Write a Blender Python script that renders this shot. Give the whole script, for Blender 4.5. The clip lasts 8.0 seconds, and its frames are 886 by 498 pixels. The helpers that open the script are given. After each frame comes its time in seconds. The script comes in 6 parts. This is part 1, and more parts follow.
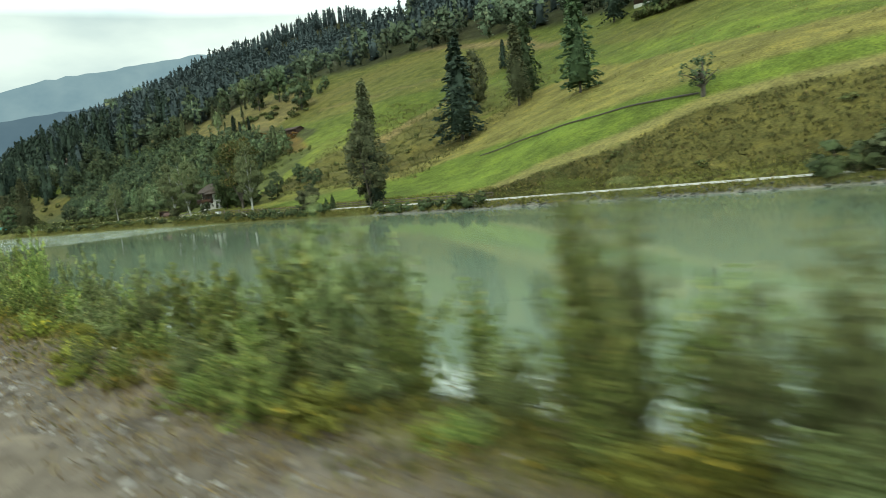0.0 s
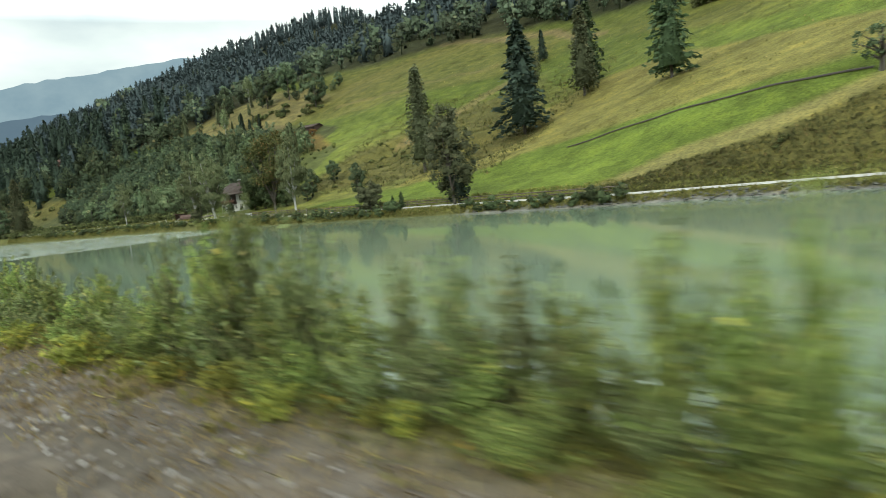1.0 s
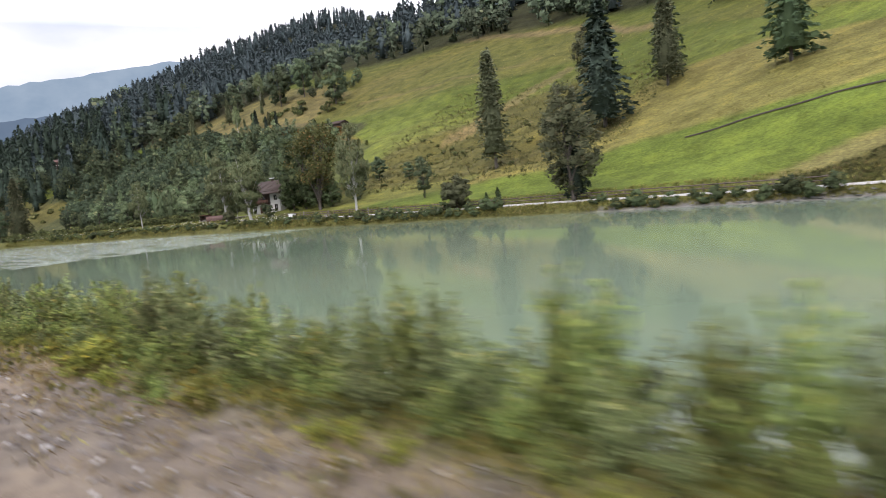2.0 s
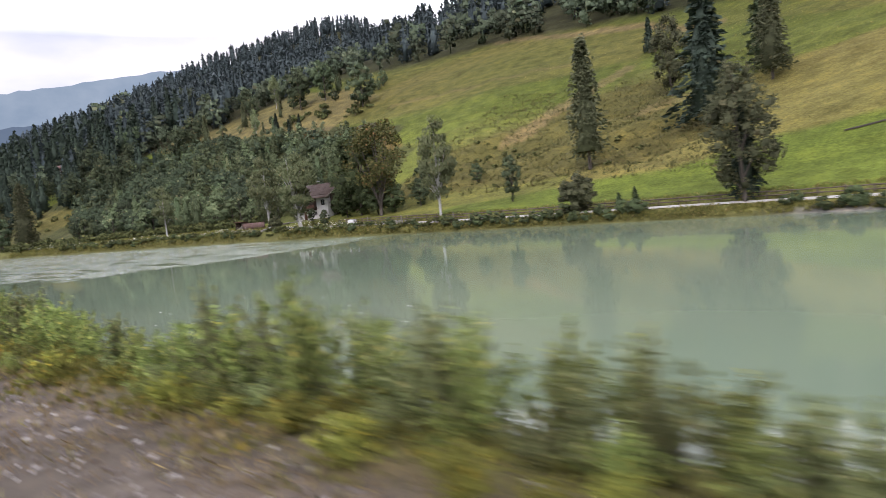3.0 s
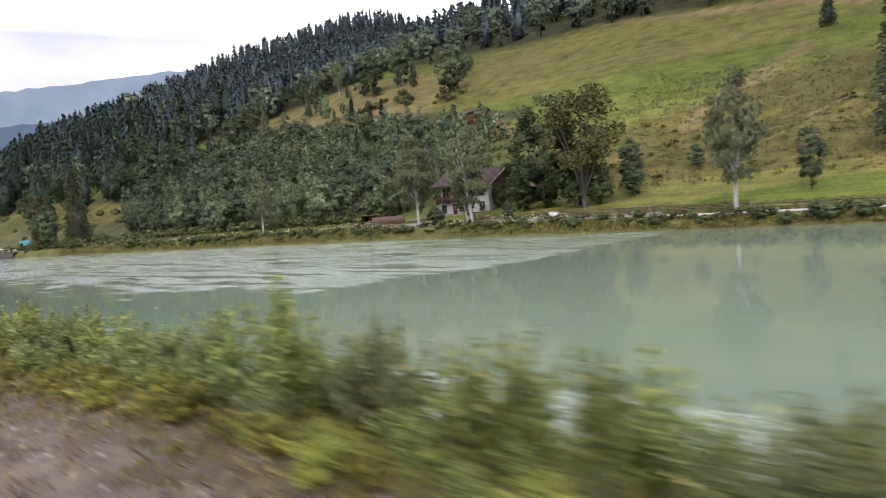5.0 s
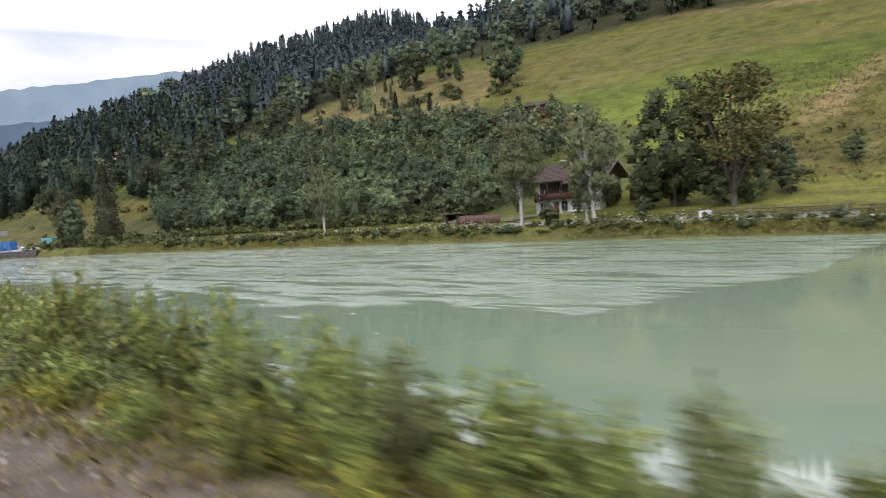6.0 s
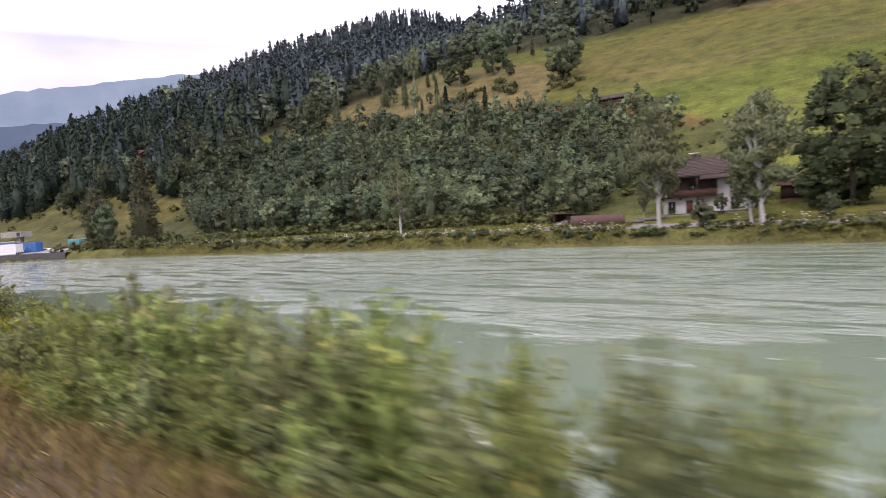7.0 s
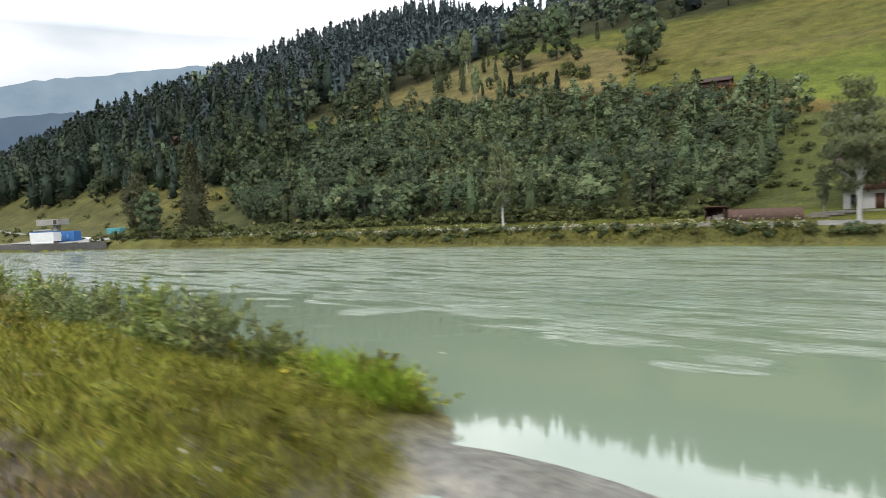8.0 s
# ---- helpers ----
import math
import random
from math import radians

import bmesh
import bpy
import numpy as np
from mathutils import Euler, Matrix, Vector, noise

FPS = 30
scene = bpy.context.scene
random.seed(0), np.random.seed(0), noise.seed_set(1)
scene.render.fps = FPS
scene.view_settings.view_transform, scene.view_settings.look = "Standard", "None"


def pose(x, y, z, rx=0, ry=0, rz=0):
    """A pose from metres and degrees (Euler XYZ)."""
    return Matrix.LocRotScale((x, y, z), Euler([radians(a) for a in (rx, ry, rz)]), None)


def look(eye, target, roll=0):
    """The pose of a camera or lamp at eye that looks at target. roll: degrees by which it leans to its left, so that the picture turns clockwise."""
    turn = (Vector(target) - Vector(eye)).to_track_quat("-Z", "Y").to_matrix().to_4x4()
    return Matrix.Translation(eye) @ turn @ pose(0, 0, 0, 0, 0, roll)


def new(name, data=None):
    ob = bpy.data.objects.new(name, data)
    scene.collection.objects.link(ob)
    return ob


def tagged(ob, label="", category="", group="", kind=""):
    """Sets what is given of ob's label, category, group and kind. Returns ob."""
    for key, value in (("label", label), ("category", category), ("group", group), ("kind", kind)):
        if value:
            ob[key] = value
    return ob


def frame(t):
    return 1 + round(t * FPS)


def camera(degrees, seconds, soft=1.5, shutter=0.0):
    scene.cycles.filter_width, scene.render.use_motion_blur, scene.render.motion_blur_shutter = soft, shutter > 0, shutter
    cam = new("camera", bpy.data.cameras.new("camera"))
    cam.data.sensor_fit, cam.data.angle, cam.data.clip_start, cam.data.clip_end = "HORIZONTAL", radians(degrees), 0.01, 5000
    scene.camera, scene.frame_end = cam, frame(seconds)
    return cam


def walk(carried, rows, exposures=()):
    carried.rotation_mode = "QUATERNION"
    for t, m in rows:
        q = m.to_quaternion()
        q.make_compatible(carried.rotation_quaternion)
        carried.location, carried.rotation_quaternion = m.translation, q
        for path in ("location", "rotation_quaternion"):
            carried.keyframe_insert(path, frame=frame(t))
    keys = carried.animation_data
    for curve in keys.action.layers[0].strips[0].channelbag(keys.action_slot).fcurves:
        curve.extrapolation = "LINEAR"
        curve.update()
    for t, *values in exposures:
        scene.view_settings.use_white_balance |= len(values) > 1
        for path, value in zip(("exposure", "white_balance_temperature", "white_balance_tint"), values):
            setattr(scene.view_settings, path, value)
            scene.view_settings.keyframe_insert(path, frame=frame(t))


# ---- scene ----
cam = camera(72.0, 8.0, soft=0.75, shutter=0.38)
PATH = [
    (0, (-0.783, 0.766, 4.59), (-0.828, 2.754, 4.372), -6.3),
    (0.5, (-9.998, 8.557, 4.697), (-10.029, 10.547, 4.492), -6.8),
    (1, (-19.148, 16.335, 4.803), (-19.142, 18.325, 4.595), -6.4),
    (1.5, (-28.234, 24.101, 4.909), (-28.215, 26.091, 4.714), -6.5),
    (1.7, (-31.851, 27.203, 4.952), (-31.814, 29.193, 4.758), -6.3),
    (2.8, (-51.557, 44.229, 5.186), (-51.484, 46.22, 5.015), -6.1),
    (3, (-55.107, 47.318, 5.229), (-55.017, 49.31, 5.07), -5.9),
    (3.5, (-63.935, 55.031, 5.335), (-63.873, 57.024, 5.181), -5.7),
    (4, (-72.7, 62.731, 5.441), (-72.628, 64.724, 5.287), -5.1),
    (4.5, (-81.4, 70.418, 5.548), (-81.304, 72.411, 5.397), -5.0),
    (4.7, (-84.862, 73.49, 5.59), (-84.776, 75.483, 5.445), -5.2),
    (5.8, (-103.719, 90.345, 5.824), (-103.623, 92.338, 5.689), -4.0),
    (6, (-107.114, 93.402, 5.867), (-107.028, 95.396, 5.739), -4.2),
    (6.5, (-115.557, 101.038, 5.973), (-115.463, 103.032, 5.851), -3.8),
    (7, (-123.935, 108.66, 6.079), (-123.856, 110.655, 5.967), -3.8),
    (7.5, (-132.249, 116.269, 6.186), (-132.187, 118.265, 6.072), -3.3),
    (8, (-140.499, 123.866, 6.292), (-140.453, 125.861, 6.167), -2.9),
]
LIGHT = [(0, 0.06, 6700, -13), (0.5, 0.18, 6650, -4), (1, 0.17, 6650, -4), (1.5, 0.28, 6450, 9), (3, 0.2, 6450, 23), (4.5, 0.22, 6400, 25), (6, 0.18, 6450, 17), (6.5, 0.17, 6500, 27), (7, 0.22, 6500, 33), (7.5, 0.24, 6500, 29), (8, 0.16, 6600, 10)]
walk(cam, [(t, look(eye, target, roll)) for t, eye, target, roll in PATH], LIGHT)
# ---- the lie of the land: s runs along the railway, p across the river ----
UX, UY = -0.7572, 0.6532


def W(s, p, z=0.0):
    """A place in the world from s, p and the height."""
    return Vector((s * UX + p * UY, s * UY - p * UX, z))


def shore_far(s):
    return np.interp(s, [-300, 0, 60, 90, 137, 194, 240, 280, 310, 340, 365, 385, 396, 410, 600, 1500],
                     [60, 70, 70.5, 74.5, 79.6, 84.5, 85.5, 83.5, 82, 80.5, 79, 74, 67, 65, 58, 40])


def shore_near(s):
    return np.interp(s, [-300, 0, 20, 45, 75, 90, 112, 145, 160, 183, 187, 191, 194, 196, 197.5, 199, 204, 210, 235, 300, 420, 600, 1500],
                     [9, 10.2, 9.5, 10.1, 11.5, 10.6, 13.2, 13.2, 14, 11.5, 7.4, 6.6, 7.3, 9.6, 13.5, 17.4, 19.2, 20.8, 24, 27, 24, 16, 10])


def rail_level(s):
    return 1.55 + 0.0091 * np.clip(s, -200, 400)


SK = np.array([-40, 40, 80, 130, 200, 260, 320, 400, 600, 850], float)
DK = np.array([8, 18, 30, 60, 110, 170, 300, 550, 900], float)
ZK = np.array([
    [2.4, 9.0, 16.0, 32, 55, 82, 138, 215, 260],
    [2.2, 8.0, 15.0, 27, 48, 75, 132, 215, 260],
    [2.2, 4.3, 9.2, 21.5, 44, 72, 130, 215, 260],
    [2.3, 4.0, 7.6, 18.0, 41, 71, 130, 210, 255],
    [2.8, 4.3, 8.0, 22, 47, 76, 136, 200, 240],
    [3.0, 4.0, 8.5, 23, 50, 81, 136, 188, 228],
    [3.0, 4.0, 8.0, 25, 53, 83, 128, 178, 205],
    [2.6, 3.6, 7.0, 23, 50, 80, 120, 160, 180],
    [2.6, 3.6, 7.0, 25, 58, 90, 140, 224, 232],
    [2.6, 3.6, 6.5, 21, 48, 78, 118, 196, 210]], float)


def herm(xk, yk, mk, x):
    """Smooth curves through the knots xk; yk and their slopes mk hold one column for each x."""
    x = np.clip(x, xk[0], xk[-1])
    i = np.clip(np.searchsorted(xk, x, side="right") - 1, 0, len(xk) - 2)
    n = np.arange(len(x))
    h = xk[i + 1] - xk[i]
    t = (x - xk[i]) / h
    t2, t3 = t * t, t * t * t
    return ((2 * t3 - 3 * t2 + 1) * yk[i, n] + (t3 - 2 * t2 + t) * h * mk[i, n]
            + (3 * t2 - 2 * t3) * yk[i + 1, n] + (t3 - t2) * h * mk[i + 1, n])


def ease(x, a, b):
    t = np.clip((x - a) / (b - a), 0, 1)
    return t * t * (3 - 2 * t)


def land(s, p):
    """The height of the ground at arrays s, p."""
    s, p = np.atleast_1d(np.asarray(s, float)), np.atleast_1d(np.asarray(p, float))
    d = p - shore_far(s)
    slopes = np.gradient(ZK, DK, axis=1)
    cols = np.stack([herm(DK, np.repeat(row[:, None], len(d), 1), np.repeat(m[:, None], len(d), 1), d) for row, m in zip(ZK, slopes)])
    hill = herm(SK, cols, np.gradient(cols, SK, axis=0), s)
    rough = 0.5 * np.sin(s * 0.11 + p * 0.05) * np.sin(p * 0.09 - s * 0.03) + 0.25 * np.sin(s * 0.37 + 1.3) * np.sin(p * 0.31 + s * 0.1)
    hump = ease(s, 95, 120) * ease(-s, -185, -160) * ease(d, 22, 34) * ease(-d, -75, -55)
    steps_ = 0.32 * np.sin(d * 1.45 + 1.2 * np.sin(s * 0.13) + 0.8 * np.sin(s * 0.05)) * (0.6 + 0.4 * np.sin(s * 0.21 + d * 0.1))
    hill = hill + steps_ * hump + rough * ease(d, 14, 50) * (1 + 2.6 * hump) + 5.0 * ease(d, 900, 1500)
    hill = hill + 15.0 * ease(s, 572, 622) * ease(-s, -770, -680) * ease(d, 215, 330) - 30.0 * ease(d, 485, 560) * ease(s, 480, 560)
    foot = herm(SK, cols, np.gradient(cols, SK, axis=0), s)
    top_far = np.interp(s, [0, 60, 90, 140, 165, 210, 300], [0.95, 1.0, 1.3, 1.5, 2.0, 2.3, 2.3])
    far = np.where(d < 8, -0.3 + (top_far + 0.3) * ease(d, -1.2, 1.8) + (foot - top_far) * ease(d, 4.8, 8.0), hill)
    e = shore_near(s) - p
    top = rail_level(s)
    near = -0.25 + (top + 0.25) * ease(e, -1.0, np.maximum(shore_near(s) - 4.2, 4))
    near = near + 0.12 * np.sin(s * 0.9 + p) * np.sin(p * 1.3 + 0.4 * s) * ease(e, 0.2, 3) * ease(p, 3.5, 6)
    near = near + 12 * ease(-p, 20, 120)
    bar = 0.5 * np.exp(-((s - 194.6) / 4.8) ** 2 - ((p - 13.3) / 1.5) ** 2) - 0.2
    bed = -2.4 * ease(np.minimum(-d, -e), 0, 8) - 0.25
    bed = np.maximum(bed, np.where(np.abs(s - 195) < 12, bar, -9))
    return np.where(d > -1.2, far, np.where(e > -1.0, np.maximum(near, np.where(np.abs(s - 195) < 12, bar, -9)), bed))

# ---- world and sun: a bright overcast sky with a thin spot of blue ----
SUN_UP, SUN_TURN = radians(48), radians(200)
world = bpy.data.worlds.new("overcast_sky")
scene.world = world
world.use_nodes = True
wn, wl = world.node_tree.nodes, world.node_tree.links
wn.clear()
w_out = wn.new("ShaderNodeOutputWorld")
w_bg = wn.new("ShaderNodeBackground")
w_sky = wn.new("ShaderNodeTexSky")
w_sky.sky_type = "NISHITA"
w_sky.sun_disc = False
w_sky.sun_elevation, w_sky.sun_rotation = SUN_UP, SUN_TURN
w_dim = wn.new("ShaderNodeMix")
w_dim.data_type, w_dim.blend_type = "RGBA", "MULTIPLY"
w_dim.inputs[0].default_value = 1.0
w_dim.inputs[7].default_value = (0.11, 0.11, 0.11, 1)
w_co = wn.new("ShaderNodeTexCoord")
w_map = wn.new("ShaderNodeMapping")
w_map.inputs["Scale"].default_value = (1.6, 1.6, 4.5)
w_noise = wn.new("ShaderNodeTexNoise")
w_noise.inputs["Scale"].default_value, w_noise.inputs["Detail"].default_value = 2.2, 6
w_ramp = wn.new("ShaderNodeValToRGB")
w_ramp.color_ramp.elements[0].position, w_ramp.color_ramp.elements[1].position = 0.30, 0.62
w_ramp.color_ramp.elements[0].color, w_ramp.color_ramp.elements[1].color = (0.60, 0.67, 0.74, 1), (1.0, 1.02, 1.03, 1)
w_mix = wn.new("ShaderNodeMix")
w_mix.data_type = "RGBA"
w_mix.inputs[0].default_value = 0.88
wl.new(w_co.outputs["Generated"], w_map.inputs["Vector"])
wl.new(w_map.outputs[0], w_noise.inputs["Vector"])
wl.new(w_noise.outputs["Fac"], w_ramp.inputs[0])
wl.new(w_sky.outputs[0], w_dim.inputs[6])
wl.new(w_dim.outputs[2], w_mix.inputs[6])
wl.new(w_ramp.outputs[0], w_mix.inputs[7])
# dull near the horizon; a brighter band above the skyline is added for water reflections
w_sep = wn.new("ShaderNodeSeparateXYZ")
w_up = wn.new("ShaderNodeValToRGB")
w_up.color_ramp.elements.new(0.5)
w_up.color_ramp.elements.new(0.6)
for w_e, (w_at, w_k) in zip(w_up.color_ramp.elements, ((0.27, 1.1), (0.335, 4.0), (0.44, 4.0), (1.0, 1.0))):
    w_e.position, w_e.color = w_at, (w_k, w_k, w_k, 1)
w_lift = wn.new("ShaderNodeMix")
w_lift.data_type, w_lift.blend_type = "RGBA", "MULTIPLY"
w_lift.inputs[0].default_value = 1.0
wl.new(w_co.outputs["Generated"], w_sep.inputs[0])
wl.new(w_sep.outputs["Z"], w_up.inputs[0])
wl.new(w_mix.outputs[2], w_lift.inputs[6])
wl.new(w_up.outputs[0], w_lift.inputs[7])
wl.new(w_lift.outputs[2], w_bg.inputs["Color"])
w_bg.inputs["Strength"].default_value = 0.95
wl.new(w_bg.outputs[0], w_out.inputs[0])

sun = new("sun", bpy.data.lights.new("sun", "SUN"))
sun.data.energy, sun.data.angle, sun.data.color = 1.5, radians(14), (1.0, 0.96, 0.9)
sun.rotation_euler = Euler((radians(90) - SUN_UP, 0, radians(180) - SUN_TURN))

# ---- materials ----
def nodes_of(name):
    m = bpy.data.materials.new(name)
    m.use_nodes = True
    return m, m.node_tree.nodes, m.node_tree.links, m.node_tree.nodes["Principled BSDF"]


def ramp_of(nt, stops):
    r = nt.new("ShaderNodeValToRGB")
    while len(r.color_ramp.elements) < len(stops):
        r.color_ramp.elements.new(0.5)
    for e, (at, c) in zip(r.color_ramp.elements, stops):
        e.position, e.color = at, (*c, 1)
    return r


def noise_of(nt, scale, detail=4.0, rough=0.6):
    n = nt.new("ShaderNodeTexNoise")
    n.inputs["Scale"].default_value, n.inputs["Detail"].default_value, n.inputs["Roughness"].default_value = scale, detail, rough
    return n


def surface(name, stops, scale=3.0, roughness=0.8, bump=0.2, metal=0.0, fine=30.0, stretch=(1, 1, 1), spec=0.4):
    """A plain material with colour patches at one scale and grain at a finer one."""
    m, nt, ln, bs = nodes_of(name)
    co = nt.new("ShaderNodeTexCoord")
    mp = nt.new("ShaderNodeMapping")
    mp.inputs["Scale"].default_value = stretch
    a, b = noise_of(nt, scale, 5), noise_of(nt, fine, 3)
    mix = nt.new("ShaderNodeMath")
    mix.operation = "MULTIPLY_ADD"
    mix.inputs[1].default_value = 0.35
    r = ramp_of(nt, stops)
    add = nt.new("ShaderNodeMath")
    add.operation = "MULTIPLY"
    add.inputs[1].default_value = 0.68
    ln.new(co.outputs["Object"], mp.inputs[0])
    ln.new(mp.outputs[0], a.inputs["Vector"])
    ln.new(mp.outputs[0], b.inputs["Vector"])
    ln.new(a.outputs["Fac"], add.inputs[0])
    ln.new(b.outputs["Fac"], mix.inputs[0])
    ln.new(add.outputs[0], mix.inputs[2])
    ln.new(mix.outputs[0], r.inputs[0])
    ln.new(r.outputs[0], bs.inputs["Base Color"])
    bs.inputs["Roughness"].default_value, bs.inputs["Metallic"].default_value = roughness, metal
    bs.inputs["Specular IOR Level"].default_value = spec
    if bump:
        bp = nt.new("ShaderNodeBump")
        bp.inputs["Strength"].default_value, bp.inputs["Distance"].default_value = bump, 0.03
        ln.new(b.outputs["Fac"], bp.inputs["Height"])
        ln.new(bp.outputs[0], bs.inputs["Normal"])
    return m


def leafy(name, dark, light, odd, share=0.06, through_light=0.3, mottle=1.0, grain=2.6, lumps=0.5):
    """Leaves: each clump takes its own shade between dark and light, a few take the odd colour, and each plant leans its own way."""
    m, nt, ln, bs = nodes_of(name)
    geo, info = nt.new("ShaderNodeNewGeometry"), nt.new("ShaderNodeObjectInfo")
    r = ramp_of(nt, [(0.0, dark), (0.55, tuple((a + b) / 2 for a, b in zip(dark, light))), (1 - share, light), (1.0, odd)])
    ln.new(geo.outputs["Random Per Island"], r.inputs[0])
    hue = nt.new("ShaderNodeHueSaturation")
    a, b = nt.new("ShaderNodeMapRange"), nt.new("ShaderNodeMapRange")
    a.inputs["To Min"].default_value, a.inputs["To Max"].default_value = 0.485, 0.515
    b.inputs["To Min"].default_value, b.inputs["To Max"].default_value = 0.7, 1.32
    ln.new(info.outputs["Random"], a.inputs["Value"])
    ln.new(info.outputs["Random"], b.inputs["Value"])
    ln.new(a.outputs[0], hue.inputs["Hue"])
    ln.new(b.outputs[0], hue.inputs["Value"])
    ln.new(r.outputs[0], hue.inputs["Color"])
    # leaf masses: lit tips and the shade of hollows, mottled into the colour
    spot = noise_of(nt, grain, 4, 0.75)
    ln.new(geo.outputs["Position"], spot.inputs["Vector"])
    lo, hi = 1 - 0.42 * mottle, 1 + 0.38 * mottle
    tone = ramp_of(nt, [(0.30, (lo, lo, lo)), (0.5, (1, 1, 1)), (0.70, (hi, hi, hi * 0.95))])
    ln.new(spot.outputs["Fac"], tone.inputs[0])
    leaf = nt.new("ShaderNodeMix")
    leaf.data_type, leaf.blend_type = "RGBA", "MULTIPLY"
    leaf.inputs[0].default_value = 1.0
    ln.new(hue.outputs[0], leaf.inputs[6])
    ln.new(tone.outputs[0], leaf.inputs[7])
    lump = nt.new("ShaderNodeBump")
    lump.inputs["Strength"].default_value, lump.inputs["Distance"].default_value = lumps, 0.12
    ln.new(spot.outputs["Fac"], lump.inputs["Height"])
    ln.new(lump.outputs[0], bs.inputs["Normal"])
    tr, mx = nt.new("ShaderNodeBsdfTranslucent"), nt.new("ShaderNodeMixShader")
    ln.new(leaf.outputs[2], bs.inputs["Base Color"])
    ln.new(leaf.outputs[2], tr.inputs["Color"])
    bs.inputs["Roughness"].default_value, bs.inputs["Specular IOR Level"].default_value = 0.75, 0.12
    mx.inputs[0].default_value = through_light
    ln.new(bs.outputs[0], mx.inputs[1])
    ln.new(tr.outputs[0], mx.inputs[2])
    ln.new(mx.outputs[0], nt["Material Output"].inputs["Surface"])
    return m


M_SPRUCE = leafy("spruce_needles", (0.022, 0.034, 0.025), (0.042, 0.059, 0.041), (0.07, 0.078, 0.046), 0.05, 0.2, 0.5, 0.8, 0.2)
# far spruces: haze put into the needles as a paler, bluer base colour
M_WOODS = leafy("hazed_far_woods", (0.038, 0.053, 0.054), (0.053, 0.071, 0.071), (0.064, 0.082, 0.072), 0.03, 0.15, 0.5, 0.12, 0.1)
M_LARCH = leafy("larch_needles", (0.070, 0.080, 0.042), (0.135, 0.145, 0.080), (0.20, 0.175, 0.09), 0.08, 0.4, 0.6, 1.0, 0.25)
M_BROAD = leafy("broad_leaves", (0.046, 0.064, 0.034), (0.092, 0.117, 0.062), (0.17, 0.155, 0.07), 0.06, 0.3, 0.6, 0.8, 0.2)
M_ASH = leafy("yellowing_leaves", (0.0505, 0.0603, 0.0192), (0.129, 0.127, 0.0447), (0.216, 0.134, 0.0511), 0.12)
M_BIRCH = leafy("birch_leaves", (0.105, 0.13, 0.062), (0.20, 0.228, 0.12), (0.27, 0.25, 0.12), 0.08, 0.4, 0.6)
M_YOUNG = leafy("young_leaves", (0.084, 0.112, 0.058), (0.168, 0.206, 0.104), (0.24, 0.235, 0.12), 0.05, 0.3, 0.5, 0.5, 0.15)
M_THICKET = leafy("thicket_leaves", (0.044, 0.062, 0.038), (0.088, 0.115, 0.064), (0.145, 0.155, 0.08), 0.06, 0.3, 0.5, 0.5, 0.15)
M_DARKLEAF = leafy("dark_leaves", (0.0418, 0.055, 0.0264), (0.0825, 0.106, 0.0462), (0.132, 0.132, 0.055), 0.06, 0.3, 0.7)
M_SCRUB = leafy("scrub_leaves", (0.0495, 0.0628, 0.024), (0.145, 0.159, 0.0599), (0.27, 0.226, 0.0879))
M_BUSH = leafy("willow_leaves", (0.090, 0.124, 0.036), (0.315, 0.365, 0.115), (0.48, 0.41, 0.11), 0.10, 0.5, 0.8)
M_BUSH_B = leafy("grey_willow_leaves", (0.086, 0.108, 0.042), (0.275, 0.308, 0.135), (0.42, 0.37, 0.14), 0.08, 0.45, 0.8)
M_WEED = leafy("yellow_weeds", (0.115, 0.125, 0.028), (0.30, 0.30, 0.07), (0.45, 0.345, 0.055), 0.12, 0.45)
M_GRASS = leafy("meadow_blades", (0.0865, 0.0871, 0.0224), (0.195, 0.181, 0.0543), (0.273, 0.208, 0.0895), 0.15, 0.4)
M_STRAW = leafy("dry_stalks", (0.136, 0.0886, 0.0423), (0.286, 0.207, 0.0987), (0.239, 0.222, 0.0564), 0.15, 0.3)
M_TUSSOCK = leafy("rough_tussock", (0.070, 0.076, 0.026), (0.118, 0.118, 0.042), (0.19, 0.145, 0.06), 0.14)
M_BLOOM = leafy("pale_blossoms", (0.306, 0.306, 0.245), (0.51, 0.503, 0.422), (0.408, 0.408, 0.204), 0.1, 0.3)
M_BARK = surface("bark", [(0.3, (0.034, 0.0272, 0.0204)), (0.7, (0.0952, 0.0816, 0.068))], 4, 0.9, 0.6, stretch=(1, 1, 0.2))
M_BIRCHBARK = surface("birch_bark", [(0.30, (0.034, 0.034, 0.034)), (0.42, (0.27, 0.265, 0.245)), (0.8, (0.40, 0.395, 0.375))], 2.2, 0.7, 0.2, stretch=(1, 1, 2.5))
M_TWIG = surface("twig", [(0.3, (0.0612, 0.0408, 0.0272)), (0.7, (0.136, 0.102, 0.068))], 5, 0.85, 0.2)
M_ROCK = surface("bank_stone", [(0.3, (0.045, 0.045, 0.043)), (0.7, (0.17, 0.165, 0.152))], 1.6, 0.85, 0.5)
M_WHITEWALL = surface("lime_render", [(0.3, (0.36, 0.355, 0.335)), (0.6, (0.47, 0.465, 0.445))], 0.8, 0.9, 0.15)
M_DARKWOOD = surface("dark_timber", [(0.3, (0.019, 0.00952, 0.00612)), (0.7, (0.0578, 0.0306, 0.019))], 2, 0.75, 0.3, stretch=(1, 1, 0.15))
M_BROWNWOOD = surface("brown_timber", [(0.3, (0.051, 0.0204, 0.0122)), (0.7, (0.109, 0.0476, 0.0272))], 2, 0.75, 0.3, stretch=(1, 1, 0.2))
